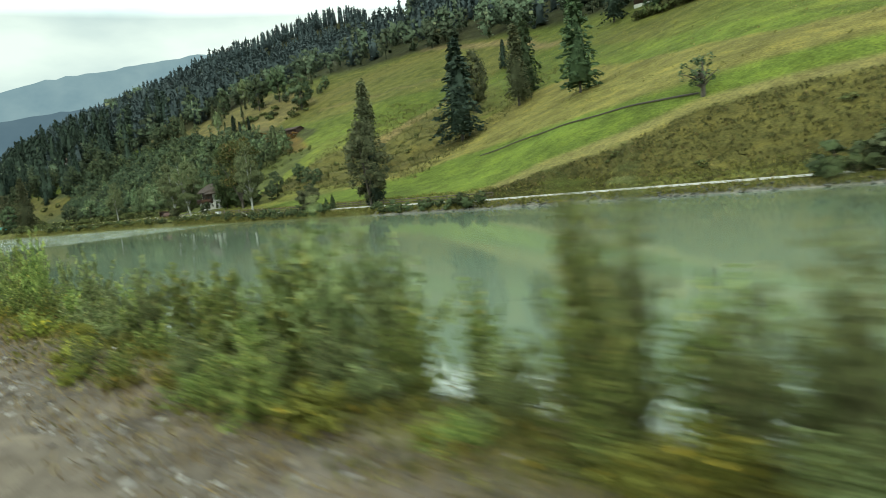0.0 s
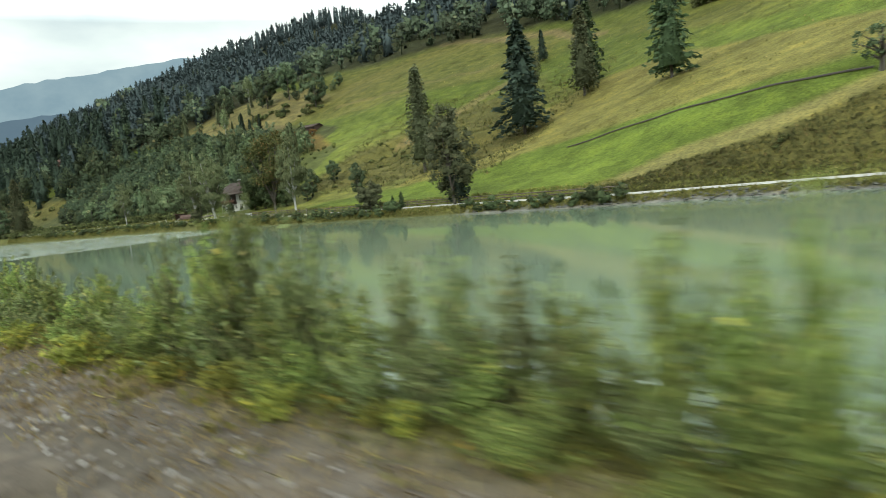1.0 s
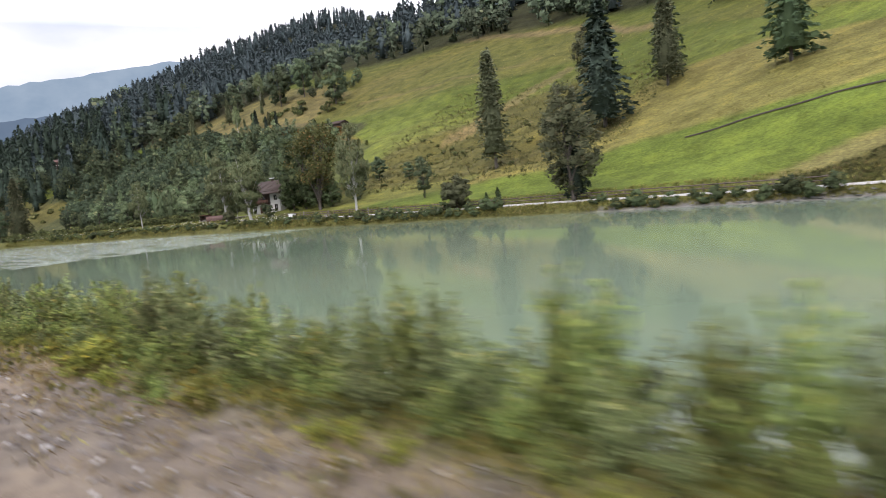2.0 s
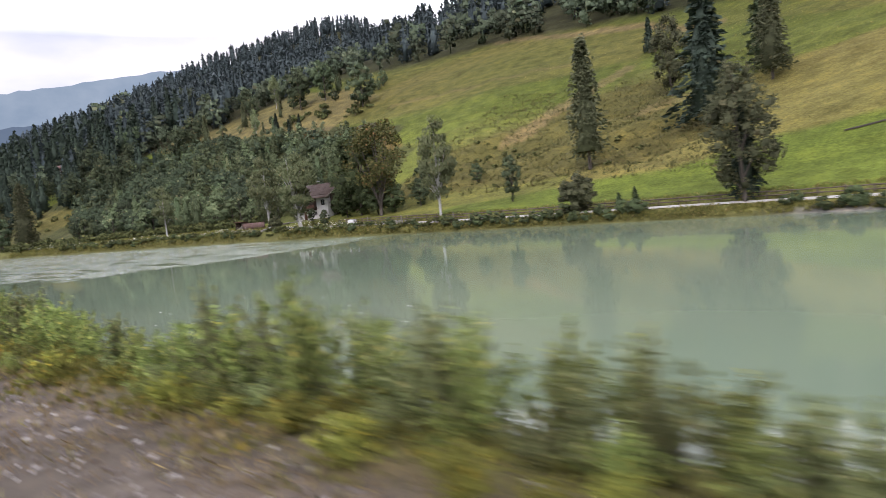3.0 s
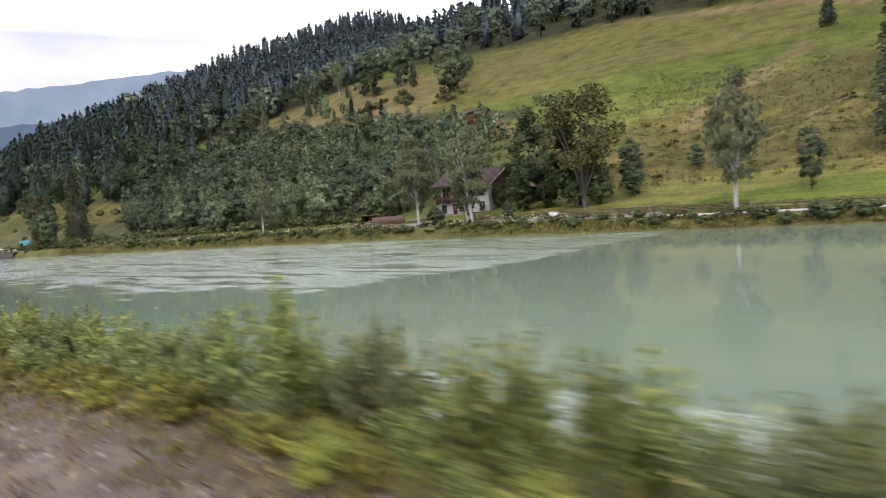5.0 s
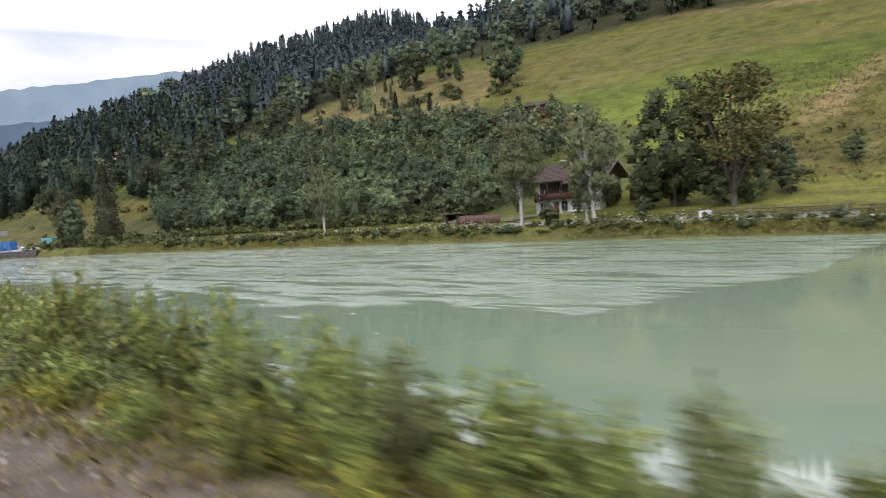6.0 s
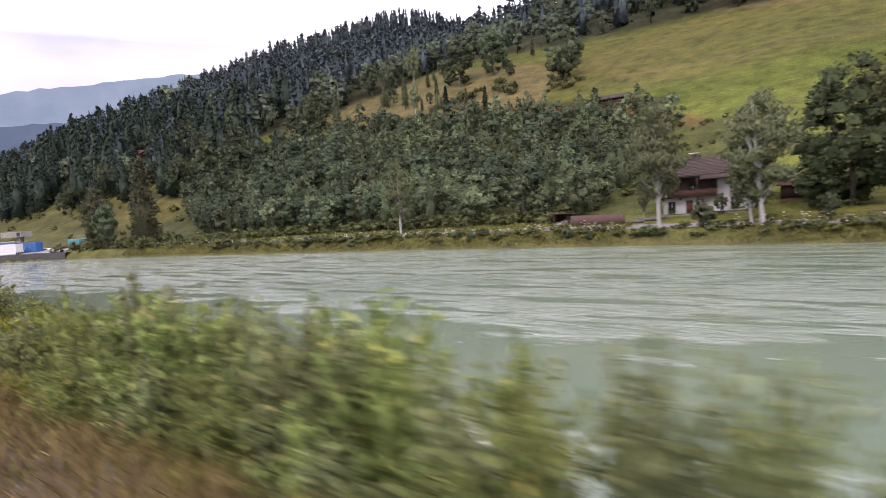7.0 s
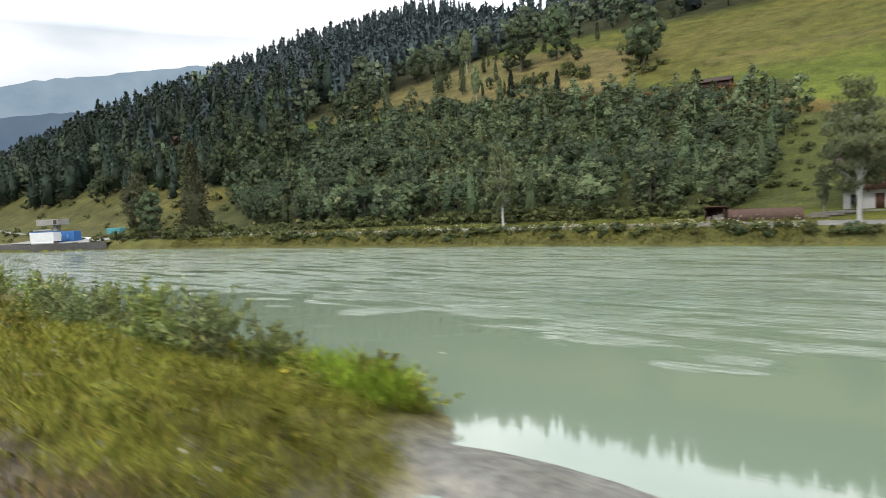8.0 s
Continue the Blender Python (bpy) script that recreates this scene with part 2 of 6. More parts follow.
M_ROOF = surface("roof_tile", [(0.3, (0.042, 0.030, 0.026)), (0.7, (0.078, 0.058, 0.050))], 1.2, 0.9, 0.3, spec=0.1)
M_REDROOF = surface("red_roof_tile", [(0.3, (0.0884, 0.0408, 0.034)), (0.7, (0.15, 0.0748, 0.0612))], 1.2, 0.8, 0.3)
M_POST = surface("weathered_wood", [(0.3, (0.0884, 0.0748, 0.0612)), (0.7, (0.204, 0.184, 0.156))], 3, 0.85, 0.3, stretch=(1, 1, 0.2))
M_STEEL = surface("galvanised_steel", [(0.3, (0.204, 0.211, 0.218)), (0.7, (0.326, 0.333, 0.34))], 2, 0.45, 0.05, metal=0.7)
M_DULLSTEEL = surface("dull_grey_steel", [(0.3, (0.07, 0.075, 0.08)), (0.7, (0.12, 0.125, 0.13))], 2, 0.7, 0.05, metal=0.2)
M_WHITE = surface("white_paint", [(0.3, (0.495, 0.503, 0.51)), (0.7, (0.615, 0.615, 0.615))], 0.7, 0.5, 0.03)
M_BLUE = surface("blue_paint", [(0.3, (0.0204, 0.0816, 0.231)), (0.7, (0.034, 0.129, 0.326))], 0.7, 0.5, 0.03)
M_TEAL = surface("teal_tarpaulin", [(0.3, (0.034, 0.17, 0.184)), (0.7, (0.068, 0.258, 0.272))], 0.9, 0.6, 0.2)
M_CONCRETE = surface("concrete", [(0.3, (0.163, 0.156, 0.143)), (0.7, (0.272, 0.265, 0.245))], 0.6, 0.9, 0.2)
M_REDWALL = surface("reddish_boards", [(0.3, (0.068, 0.0374, 0.0306)), (0.7, (0.136, 0.0816, 0.068))], 1.5, 0.85, 0.3)
M_RUBBER = surface("black_rubber", [(0.3, (0.0102, 0.0102, 0.0102)), (0.7, (0.0204, 0.0204, 0.0204))], 5, 0.8, 0.05)
M_GLASS, _n, _l, _b = nodes_of("window_glass")
_b.inputs["Base Color"].default_value, _b.inputs["Roughness"].default_value = (0.02, 0.025, 0.03, 1), 0.06
M_FENCE = surface("dark_fence_wood", [(0.3, (0.045, 0.034, 0.026)), (0.7, (0.11, 0.088, 0.068))], 3, 0.85, 0.3, stretch=(1, 1, 0.2))
M_DARKROCK = surface("wet_dark_stone", [(0.3, (0.014, 0.014, 0.013)), (0.7, (0.05, 0.047, 0.042))], 1.2, 0.85, 0.5)

# ---- helpers for meshes ----
def mesh_of(name, verts, quads, mats=(), smooth=False, tris=None):
    """A mesh from an array of places and an array of four-cornered (and three-cornered) faces."""
    me = bpy.data.meshes.new(name)
    verts = np.asarray(verts, np.float32).reshape(-1, 3)
    quads = np.asarray(quads if quads is not None else [], np.int32).reshape(-1, 4)
    tris = np.asarray(tris if tris is not None else [], np.int32).reshape(-1, 3)
    nq, nt3 = len(quads), len(tris)
    me.vertices.add(len(verts))
    me.vertices.foreach_set("co", verts.ravel())
    me.loops.add(4 * nq + 3 * nt3)
    me.loops.foreach_set("vertex_index", np.concatenate([quads.ravel(), tris.ravel()]).astype(np.int32))
    me.polygons.add(nq + nt3)
    starts = np.concatenate([np.arange(nq) * 4, 4 * nq + np.arange(nt3) * 3]).astype(np.int32)
    me.polygons.foreach_set("loop_start", starts)
    if smooth:
        me.polygons.foreach_set("use_smooth", np.ones(nq + nt3, bool))
    for m in mats:
        me.materials.append(m)
    me.update(calc_edges=True)
    me.validate()
    return me


def soft_normals(v, q, mid=0.45, much=0.7):
    """Turns the faces of a crown outwards and gives them normals that follow its rounded mass. Returns the faces and one normal a corner."""
    c = v[q].mean(1)
    n = np.cross(v[q[:, 2]] - v[q[:, 0]], v[q[:, 3]] - v[q[:, 1]])
    n /= np.linalg.norm(n, axis=1)[:, None] + 1e-12
    base = np.column_stack([np.zeros(len(c)), np.zeros(len(c)), mid * 0.5 + c[:, 2] * 0.4])
    out = c - base
    out /= np.linalg.norm(out, axis=1)[:, None] + 1e-9
    out[:, 2] += 0.25
    solid = (np.bincount(q.ravel(), minlength=len(v))[q] > 1).any(1)
    flip = ((n * out).sum(1) < 0) & ~solid
    q = np.where(flip[:, None], q[:, ::-1], q)
    n = np.where(flip[:, None], -n, n) * (1 - much) + out * much
    n /= np.linalg.norm(n, axis=1)[:, None] + 1e-9
    vn = np.zeros_like(v)
    np.add.at(vn, q.ravel(), np.repeat(n, 4, axis=0))
    vn /= np.linalg.norm(vn, axis=1)[:, None] + 1e-9
    return q, vn


def crown_mesh(name, v, q, material, much=0.7):
    q, vn = soft_normals(np.asarray(v, float), np.asarray(q), much=much)
    me = mesh_of(name, v, q, [material], True)
    me.normals_split_custom_set_from_vertices(vn.astype(np.float32))
    return me


def thing(name, label, category, group="", kind=""):
    return tagged(new(name), label, category, group, kind)


def part(name, geo, material, parent=None, label="", smooth=False):
    """One mesh object under a thing or a part. geo: (verts, quads) or a bmesh."""
    if isinstance(geo, tuple):
        me = mesh_of(name, geo[0], geo[1], [material], smooth, geo[2] if len(geo) > 2 else None)
    else:
        me = bpy.data.meshes.new(name)
        geo.to_mesh(me)
        geo.free()
        me.materials.append(material)
        if smooth:
            me.polygons.foreach_set("use_smooth", np.ones(len(me.polygons), bool))
    ob = new(name, me)
    ob.parent = parent
    return tagged(ob, label)


def joined(*geos):
    vs, qs, n = [], [], 0
    for v, q in geos:
        v, q = np.asarray(v, float).reshape(-1, 3), np.asarray(q, int).reshape(-1, 4)
        vs.append(v)
        qs.append(q + n)
        n += len(v)
    return np.concatenate(vs), np.concatenate(qs)


def box(x0, x1, y0, y1, z0, z1):
    v = [(x, y, z) for z in (z0, z1) for y in (y0, y1) for x in (x0, x1)]
    return np.array(v, float), np.array([(0, 2, 3, 1), (4, 5, 7, 6), (0, 1, 5, 4), (2, 6, 7, 3), (0, 4, 6, 2), (1, 3, 7, 5)])


def soft_box(x0, x1, y0, y1, z0, z1, r=0.03):
    bm = bmesh.new()
    m = Matrix.LocRotScale(((x0 + x1) / 2, (y0 + y1) / 2, (z0 + z1) / 2), None, (x1 - x0, y1 - y0, z1 - z0))
    bmesh.ops.create_cube(bm, size=1, matrix=m)
    bmesh.ops.bevel(bm, geom=list(bm.edges), offset=r, segments=2, affect="EDGES", profile=0.5)
    return bm


def tube(points, radii, sides=6):
    """A tapered limb through the points."""
    pts = [Vector(p) for p in points]
    vs, qs = [], []
    for i, p in enumerate(pts):
        way = (pts[min(i + 1, len(pts) - 1)] - pts[max(i - 1, 0)]).normalized()
        a = way.orthogonal().normalized()
        b = way.cross(a)
        for k in range(sides):
            f = 2 * math.pi * k / sides
            vs.append(p + (a * math.cos(f) + b * math.sin(f)) * radii[i])
    for i in range(len(pts) - 1):
        for k in range(sides):
            k2 = (k + 1) % sides
            qs.append((i * sides + k, i * sides + k2, (i + 1) * sides + k2, (i + 1) * sides + k))
    return np.array([tuple(v) for v in vs]), np.array(qs)


def leaves(rng, at, length, width, along=None, droop=0.0):
    """Leaf clumps: one pointed, four-cornered blade at each place, along a given way or any."""
    n = len(at)
    t1 = rng.normal(size=(n, 3)) if along is None else along + 0.35 * rng.normal(size=(n, 3))
    t1[:, 2] -= droop
    t1 /= np.linalg.norm(t1, axis=1)[:, None] + 1e-9
    t2 = np.cross(t1, rng.normal(size=(n, 3)))
    t2 /= np.linalg.norm(t2, axis=1)[:, None] + 1e-9
    size = rng.uniform(0.65, 1.3, (n, 1))
    a, b = t1 * length * 0.5 * size, t2 * width * 0.5 * size
    v = np.stack([at - a, at + b - 0.15 * a, at + a, at - b - 0.15 * a], 1).reshape(-1, 3)
    return v, np.arange(4 * n).reshape(-1, 4)


def pods(rng, cents, r, fine=True):
    """The shaded inner mass of leaf clumps: one uneven rounded lump at each centre."""
    if fine:
        g = [(x, y, z) for x in (-1, 0, 1) for y in (-1, 0, 1) for z in (-1, 0, 1) if (x, y, z) != (0, 0, 0)]
        at = {q: i for i, q in enumerate(g)}
        fs = []
        for ax in range(3):
            for sg in (-1, 1):
                for a in (-1, 0):
                    for b in (-1, 0):
                        ring = []
                        for da, db in ((0, 0), (1, 0), (1, 1), (0, 1)):
                            q = [0, 0, 0]
                            q[ax], q[(ax + 1) % 3], q[(ax + 2) % 3] = sg, a + da, b + db
                            ring.append(at[tuple(q)])
                        fs.append(ring)
    else:
        g, fs = box(-1, 1, -1, 1, -1, 1)
    g, fs = np.array(g, float), np.array(fs)
    g /= np.linalg.norm(g, axis=1)[:, None]
    turn = (np.cross(g[fs[:, 2]] - g[fs[:, 0]], g[fs[:, 3]] - g[fs[:, 1]]) * g[fs].mean(1)).sum(1) < 0
    fs = np.where(turn[:, None], fs[:, ::-1], fs)
    n = len(cents)
    v = cents[:, None, :] + g[None] * rng.uniform(0.7, 1.2, (n, len(g), 1)) * (r * rng.uniform(0.75, 1.15, (n, 1, 1)))
    return v.reshape(-1, 3), (fs[None] + len(g) * np.arange(n)[:, None, None]).reshape(-1, 4)


# ---- plants: each kind is made in a few shapes, all one metre high, and scaled where it stands ----
def conifer(seed, whorls, per, clumps, radius, size, bare=0.08, power=0.85, sag=0.35, open_=0.0, core=0.4, loose=0.0):
    rng = np.random.default_rng(seed)
    at, way = [], []
    for i in range(whorls):
        z = bare + (1 - bare) * max((i + rng.uniform(-0.3, 0.3)) / whorls, 0) ** 0.95
        z = min(max(z, bare), 0.985)
        reach = radius * (1 - z) ** power * rng.uniform(0.8, 1.15) + 0.012
        for f in rng.uniform(0, 6.283, per):
            if rng.random() < open_:
                continue
            r = reach * rng.uniform(0.65, 1.12)
            d = np.array([math.cos(f), math.sin(f), 0])
            for k in np.sqrt(rng.uniform(0.05, 1, clumps)):
                p = d * r * k + rng.normal(size=3) * size * 0.35
                p[2] = z - sag * r * k ** 1.5 + 0.12 * r * (1 - k) + rng.normal() * (size * 0.3 + loose)
                at.append(p)
                way.append(d + (0, 0, -0.45))
    at, way = np.array(at), np.array(way)
    top = np.column_stack([np.zeros(6), np.zeros(6), np.linspace(0.95, 0.995, 6)])
    crown = joined(leaves(rng, at, size * 1.7, size * 0.95, way), leaves(rng, top, size * 1.6, size * 0.5, np.tile((0.0, 0, 1), (6, 1))))
    if core:
        zs = np.linspace(bare + 0.02, 0.9, 6)
        crown = joined(crown, tube([(0, 0, z) for z in zs], [radius * core * (1 - z) ** power * rng.uniform(0.75, 1.2) + 0.004 for z in zs], 7))
    trunk = tube([(0, 0, -0.02), (0, 0, 0.3), (0, 0, 0.97)], [0.014, 0.010, 0.002], 6)
    return trunk, crown


def broad(seed, lobes, per, radius, size, low=0.18, droop=0.0, lean=0.02, round_=1.0, limbs=9, spread=0.30, split=False, girth=0.016, core=0.0, fine=True, point=0.35, strand=1.4):
    rng = np.random.default_rng(seed)
    mid = (1 + low) / 2
    cents = []
    while len(cents) < lobes:
        q = rng.uniform(-1, 1, 3)
        n = np.linalg.norm(q)
        if 0.25 < n < 1:
            taper = 1 - point * max(q[2], 0) ** (1.5 if point < 0.5 else 1.0) - 0.15 * max(-q[2], 0)
            cents.append((q[0] * radius * taper * round_, q[1] * radius * taper * round_, mid + q[2] * (1 - low) / 2 * 0.93))
    cents = np.array(cents)
    at = []
    for c in cents:
        n = int(per * rng.uniform(0.5, 1.4))
        q = rng.normal(size=(n, 3))
        q = q / np.linalg.norm(q, axis=1)[:, None] * rng.uniform(0.35 if core else 0.25, 1.15 if core else 1, (n, 1)) ** 0.5
        at.append(c + q * (radius * spread, radius * spread, radius * spread * 0.85))
    at = np.concatenate(at)
    at = at[at[:, 2] > 0.02]
    crown = leaves(rng, at, size * strand, size, None, droop)
    if core:
        crown = joined(crown, pods(rng, cents[cents[:, 2] > radius * spread * 0.6], radius * spread * core, fine))
    bend = rng.normal(size=2) * lean
    stem = [(0, 0, -0.02), (bend[0] * 0.5, bend[1] * 0.5, 0.3), (bend[0], bend[1], 0.6), (bend[0] * 1.3, bend[1] * 1.3, 0.9)]
    wood = [tube(stem, [girth, girth * 0.75, girth * 0.45, girth * 0.1], 7)]
    for i in range(limbs):
        c = cents[rng.integers(len(cents))]
        z = low * 0.7 + (c[2] - low) * rng.uniform(0.2, 0.6) if not split else rng.uniform(0.05, 0.15)
        z = max(z, 0.06)
        k = min(z / 0.6, 1.3)
        root = np.array([bend[0] * k, bend[1] * k, z])
        knee = root * 0.5 + c * 0.5 + (0, 0, 0.02)
        wood.append(tube([root, knee, c], [girth * 0.5, girth * 0.3, girth * 0.08], 5))
    return joined(*wood), crown


def willow(seed, stems, per, reach, size, side=0.055, woody=True):
    """A bush of upright shoots fanning from one root, leaves all along them."""
    rng = np.random.default_rng(seed)
    at, way, wood = [], [], []
    for i in range(stems):
        f, out = rng.uniform(0, 6.283), abs(rng.normal(0, 0.6)) * reach
        out = min(out, reach * 1.25)
        tall = (0.5 + 0.5 * rng.random() ** 1.3) * (1 - 0.35 * (out / reach) ** 2)
        d = np.array([math.cos(f), math.sin(f), 0])
        root = d * rng.uniform(0, 0.05)
        pts = [root + d * out * k ** 1.3 + (0, 0, tall * k) for k in (0, 0.35, 0.7, 1.0)]
        pts[0][2] = -0.03
        if i % 2 == 0 and (woody or i == 0):
            wood.append(tube([pts[0], pts[2], pts[3]], [0.007, 0.004, 0.001], 3))
        k = rng.uniform(0.12, 1.0, per) ** 0.8
        p = root + d * (out * k ** 1.3)[:, None]
        p[:, 2] = tall * k
        p += rng.normal(size=(per, 3)) * (side * (1.15 - k))[:, None]
        at.append(p)
        way.append(np.tile(d * 0.5 + (0, 0, 0.7), (per, 1)) + rng.normal(size=(per, 3)) * 0.6)
    at, way = np.concatenate(at), np.concatenate(way)
    low = at[:, 2] > 0.015
    return joined(*wood), leaves(rng, at[low], size * 1.9, size * 0.75, way[low])


def plant_kind(name, label, category, shapes, bark, leaf, trunk_name="trunk", soft=0.55):
    """The first specimens of a kind, one for each shape, out of which all others are copied."""
    return {"name": name, "label": label, "category": category, "bark": bark, "leaf": leaf, "shapes": shapes, "trunk": trunk_name,
            "meshes": [(mesh_of(trunk_name, t[0], t[1], [bark], True), crown_mesh("crown", c[0], c[1], leaf, soft)) for t, c in shapes], "made": {}}


plant_rng = random.Random(5)


def plant(kind, s, p, height, wide=1.0, shape=None, sink=0.05, label="", group="", turn=None):
    i = plant_rng.randrange(len(kind["meshes"])) if shape is None else shape
    base = W(s, p, float(land(s, p)[0]) - sink)
    m = Matrix.LocRotScale(base, Euler((0, 0, plant_rng.uniform(0, 6.283) if turn is None else turn)), (height * wide, height * wide, height))
    ob = thing(kind["name"], label or kind["label"], kind["category"], group)
    for nm, me in ((kind["trunk"], kind["meshes"][i][0]), ("crown", kind["meshes"][i][1])):
        tagged(new(nm, me)).parent = ob
    ob.matrix_basis = m
    return ob


SPRUCE = plant_kind("spruce_tree", "dark green spruce with drooping branches on the meadow slope", "tree",
                    [conifer(11, 36, 9, 9, 0.21, 0.022, core=0.5), conifer(12, 34, 9, 9, 0.24, 0.023, core=0.5)], M_BARK, M_SPRUCE)
LARCH = plant_kind("larch_tree", "tall slender grey-green larch on the grassy slope", "tree",
                   [conifer(21, 40, 9, 9, 0.16, 0.019, 0.1, 0.55, 0.1, 0.0, 0.5, 0.018), conifer(22, 38, 9, 9, 0.17, 0.019, 0.12, 0.6, 0.1, 0.0, 0.5, 0.018)], M_BARK, M_LARCH)
BROAD = plant_kind("broadleaf_tree", "leafy green deciduous tree on the hillside", "tree",
                   [broad(31, 60, 48, 0.30, 0.02, 0.04, spread=0.27, core=0.6), broad(32, 60, 48, 0.35, 0.02, 0.05, spread=0.27, core=0.6), broad(33, 60, 46, 0.26, 0.02, 0.03, spread=0.28, core=0.6)], M_BARK, M_BROAD)
DARK = plant_kind("dark_broadleaf_tree", "dense dark green tree hiding part of the farmhouse", "tree",
                  [broad(36, 150, 50, 0.31, 0.018, 0.0, spread=0.2, core=0.7, fine=False), broad(38, 140, 50, 0.33, 0.018, 0.0, spread=0.2, core=0.7, fine=False)], M_BARK, M_DARKLEAF)
ASH = plant_kind("ash_tree", "large tree with yellowing leaves beside the farmhouse", "tree",
                 [broad(41, 84, 60, 0.30, 0.019, 0.2, limbs=26, spread=0.26, split=True, girth=0.018)], M_BARK, M_ASH)
BIRCH = plant_kind("birch_tree", "white-barked birch with airy hanging leaves on the river bank", "tree",
                   [broad(51, 80, 62, 0.14, 0.0095, 0.16, 2.5, 0.02, limbs=16, spread=0.36, girth=0.012, strand=4.0), broad(52, 80, 62, 0.15, 0.0095, 0.15, 2.5, 0.03, limbs=16, spread=0.36, girth=0.012, strand=4.0)], M_BIRCHBARK, M_BIRCH)
YOUNG = plant_kind("young_tree", "young grey-green tree in the dense hillside plantation", "tree",
                   [broad(61, 40, 26, 0.31, 0.027, 0.0, limbs=3, spread=0.26, core=0.62, fine=False, point=0.75), broad(62, 40, 26, 0.27, 0.027, 0.0, limbs=3, spread=0.27, core=0.62, fine=False, point=0.8),
                    conifer(63, 22, 8, 7, 0.27, 0.030, 0.03, 0.7, 0.1, core=0.55), broad(64, 40, 28, 0.35, 0.027, 0.0, limbs=3, spread=0.25, core=0.62, fine=False, point=0.65)], M_BARK, M_YOUNG, soft=0.75)
THICKET = plant_kind("thicket_tree", "dense dark green tree in the hillside thicket", "tree",
                     [broad(66, 44, 30, 0.36, 0.03, 0.0, limbs=3, spread=0.27, core=0.66, fine=False), broad(67, 44, 30, 0.42, 0.032, 0.0, limbs=3, spread=0.25, core=0.66, fine=False)], M_BARK, M_THICKET, soft=0.7)
ASPEN = plant_kind("aspen_tree", "rounded grey-green tree beside the towpath", "tree",
                   [broad(35, 130, 46, 0.26, 0.0165, 0.05, spread=0.24, core=0.55, fine=False), broad(37, 80, 50, 0.40, 0.03, 0.0, spread=0.24, core=0.85, limbs=4, fine=False)], M_BARK, M_LARCH)
SCRUB = plant_kind("shrub", "low green shrub on the river bank", "bush",
                   [broad(71, 12, 20, 0.55, 0.11, 0.02, limbs=5, spread=0.4, split=True, girth=0.02, core=0.7, fine=False), broad(72, 11, 20, 0.7, 0.12, 0.02, limbs=5, spread=0.4, split=True, girth=0.02, core=0.7, fine=False)], M_TWIG, M_SCRUB, "stem")
ALDER = plant_kind("alder_shrub", "dark green alder shrub at the water's edge", "bush",
                   [broad(73, 14, 24, 0.55, 0.10, 0.0, limbs=5, spread=0.4, split=True, girth=0.02, core=0.75), broad(74, 14, 24, 0.65, 0.11, 0.0, limbs=5, spread=0.4, split=True, girth=0.02, core=0.75)], M_TWIG, M_DARKLEAF, "stem")
BUSH = plant_kind("willow_bush", "leafy green willow bush beside the railway", "bush",
                  [willow(s_, 36, 32, 0.48, 0.043) for s_ in (81, 82, 83)], M_TWIG, M_BUSH, "stem", 0.5)
BUSH_B = plant_kind("grey_willow_bush", "grey-green willow bush beside the railway", "bush",
                    [willow(s_, 34, 33, 0.50, 0.042) for s_ in (84, 85, 86)], M_TWIG, M_BUSH_B, "stem", 0.5)
WEED = plant_kind("yellow_weed_clump", "yellow-green flowering weeds on the gravel bank", "weeds",
                  [willow(s_, 30, 20, 0.6, 0.08, 0.09, False) for s_ in (87, 88)], M_TWIG, M_WEED, "stem", 0.4)

# ---- ground: one sheet from the railway across the river bed to the far hills ----
def steps(*runs):
    out = []
    for a, b, d in runs:
        out += list(np.arange(a, b, d))
    return np.array(out)


gs = steps((-400, -60, 20), (-60, -8, 4), (-8, 270, 1.5), (270, 460, 3), (460, 800, 10), (800, 2000, 60))
gp = steps((-400, -40, 24), (-40, 0, 4), (0, 22, 0.5), (22, 68, 4), (68, 100, 0.7), (100, 190, 1.6), (190, 320, 3), (320, 700, 12), (700, 2000, 60))
GS, GP = np.meshgrid(gs, gp, indexing="ij")
gz = land(GS.ravel(), GP.ravel())
gv = np.column_stack([GS.ravel() * UX + GP.ravel() * UY, GS.ravel() * UY - GP.ravel() * UX, gz])
ni, nj = GS.shape
gi = np.arange(ni * nj).reshape(ni, nj)
gq = np.stack([gi[:-1, :-1], gi[:-1, 1:], gi[1:, 1:], gi[1:, :-1]], -1).reshape(-1, 4)


# d of the lower edge of the closed forest
EDGE_S = [-60, 40, 90, 130, 180, 225, 250, 300, 340, 380, 430, 520, 700, 900]
EDGE_D = [112, 112, 142, 156, 162, 162, 150, 150, 150, 120, 72, 62, 72, 60]


def wave(s, p, k, seed):
    return 0.5 + 0.25 * (np.sin(s * k + seed) * np.cos(p * k * 1.3 + 2 * seed) + np.sin((s + p) * k * 0.61 + 3 * seed))


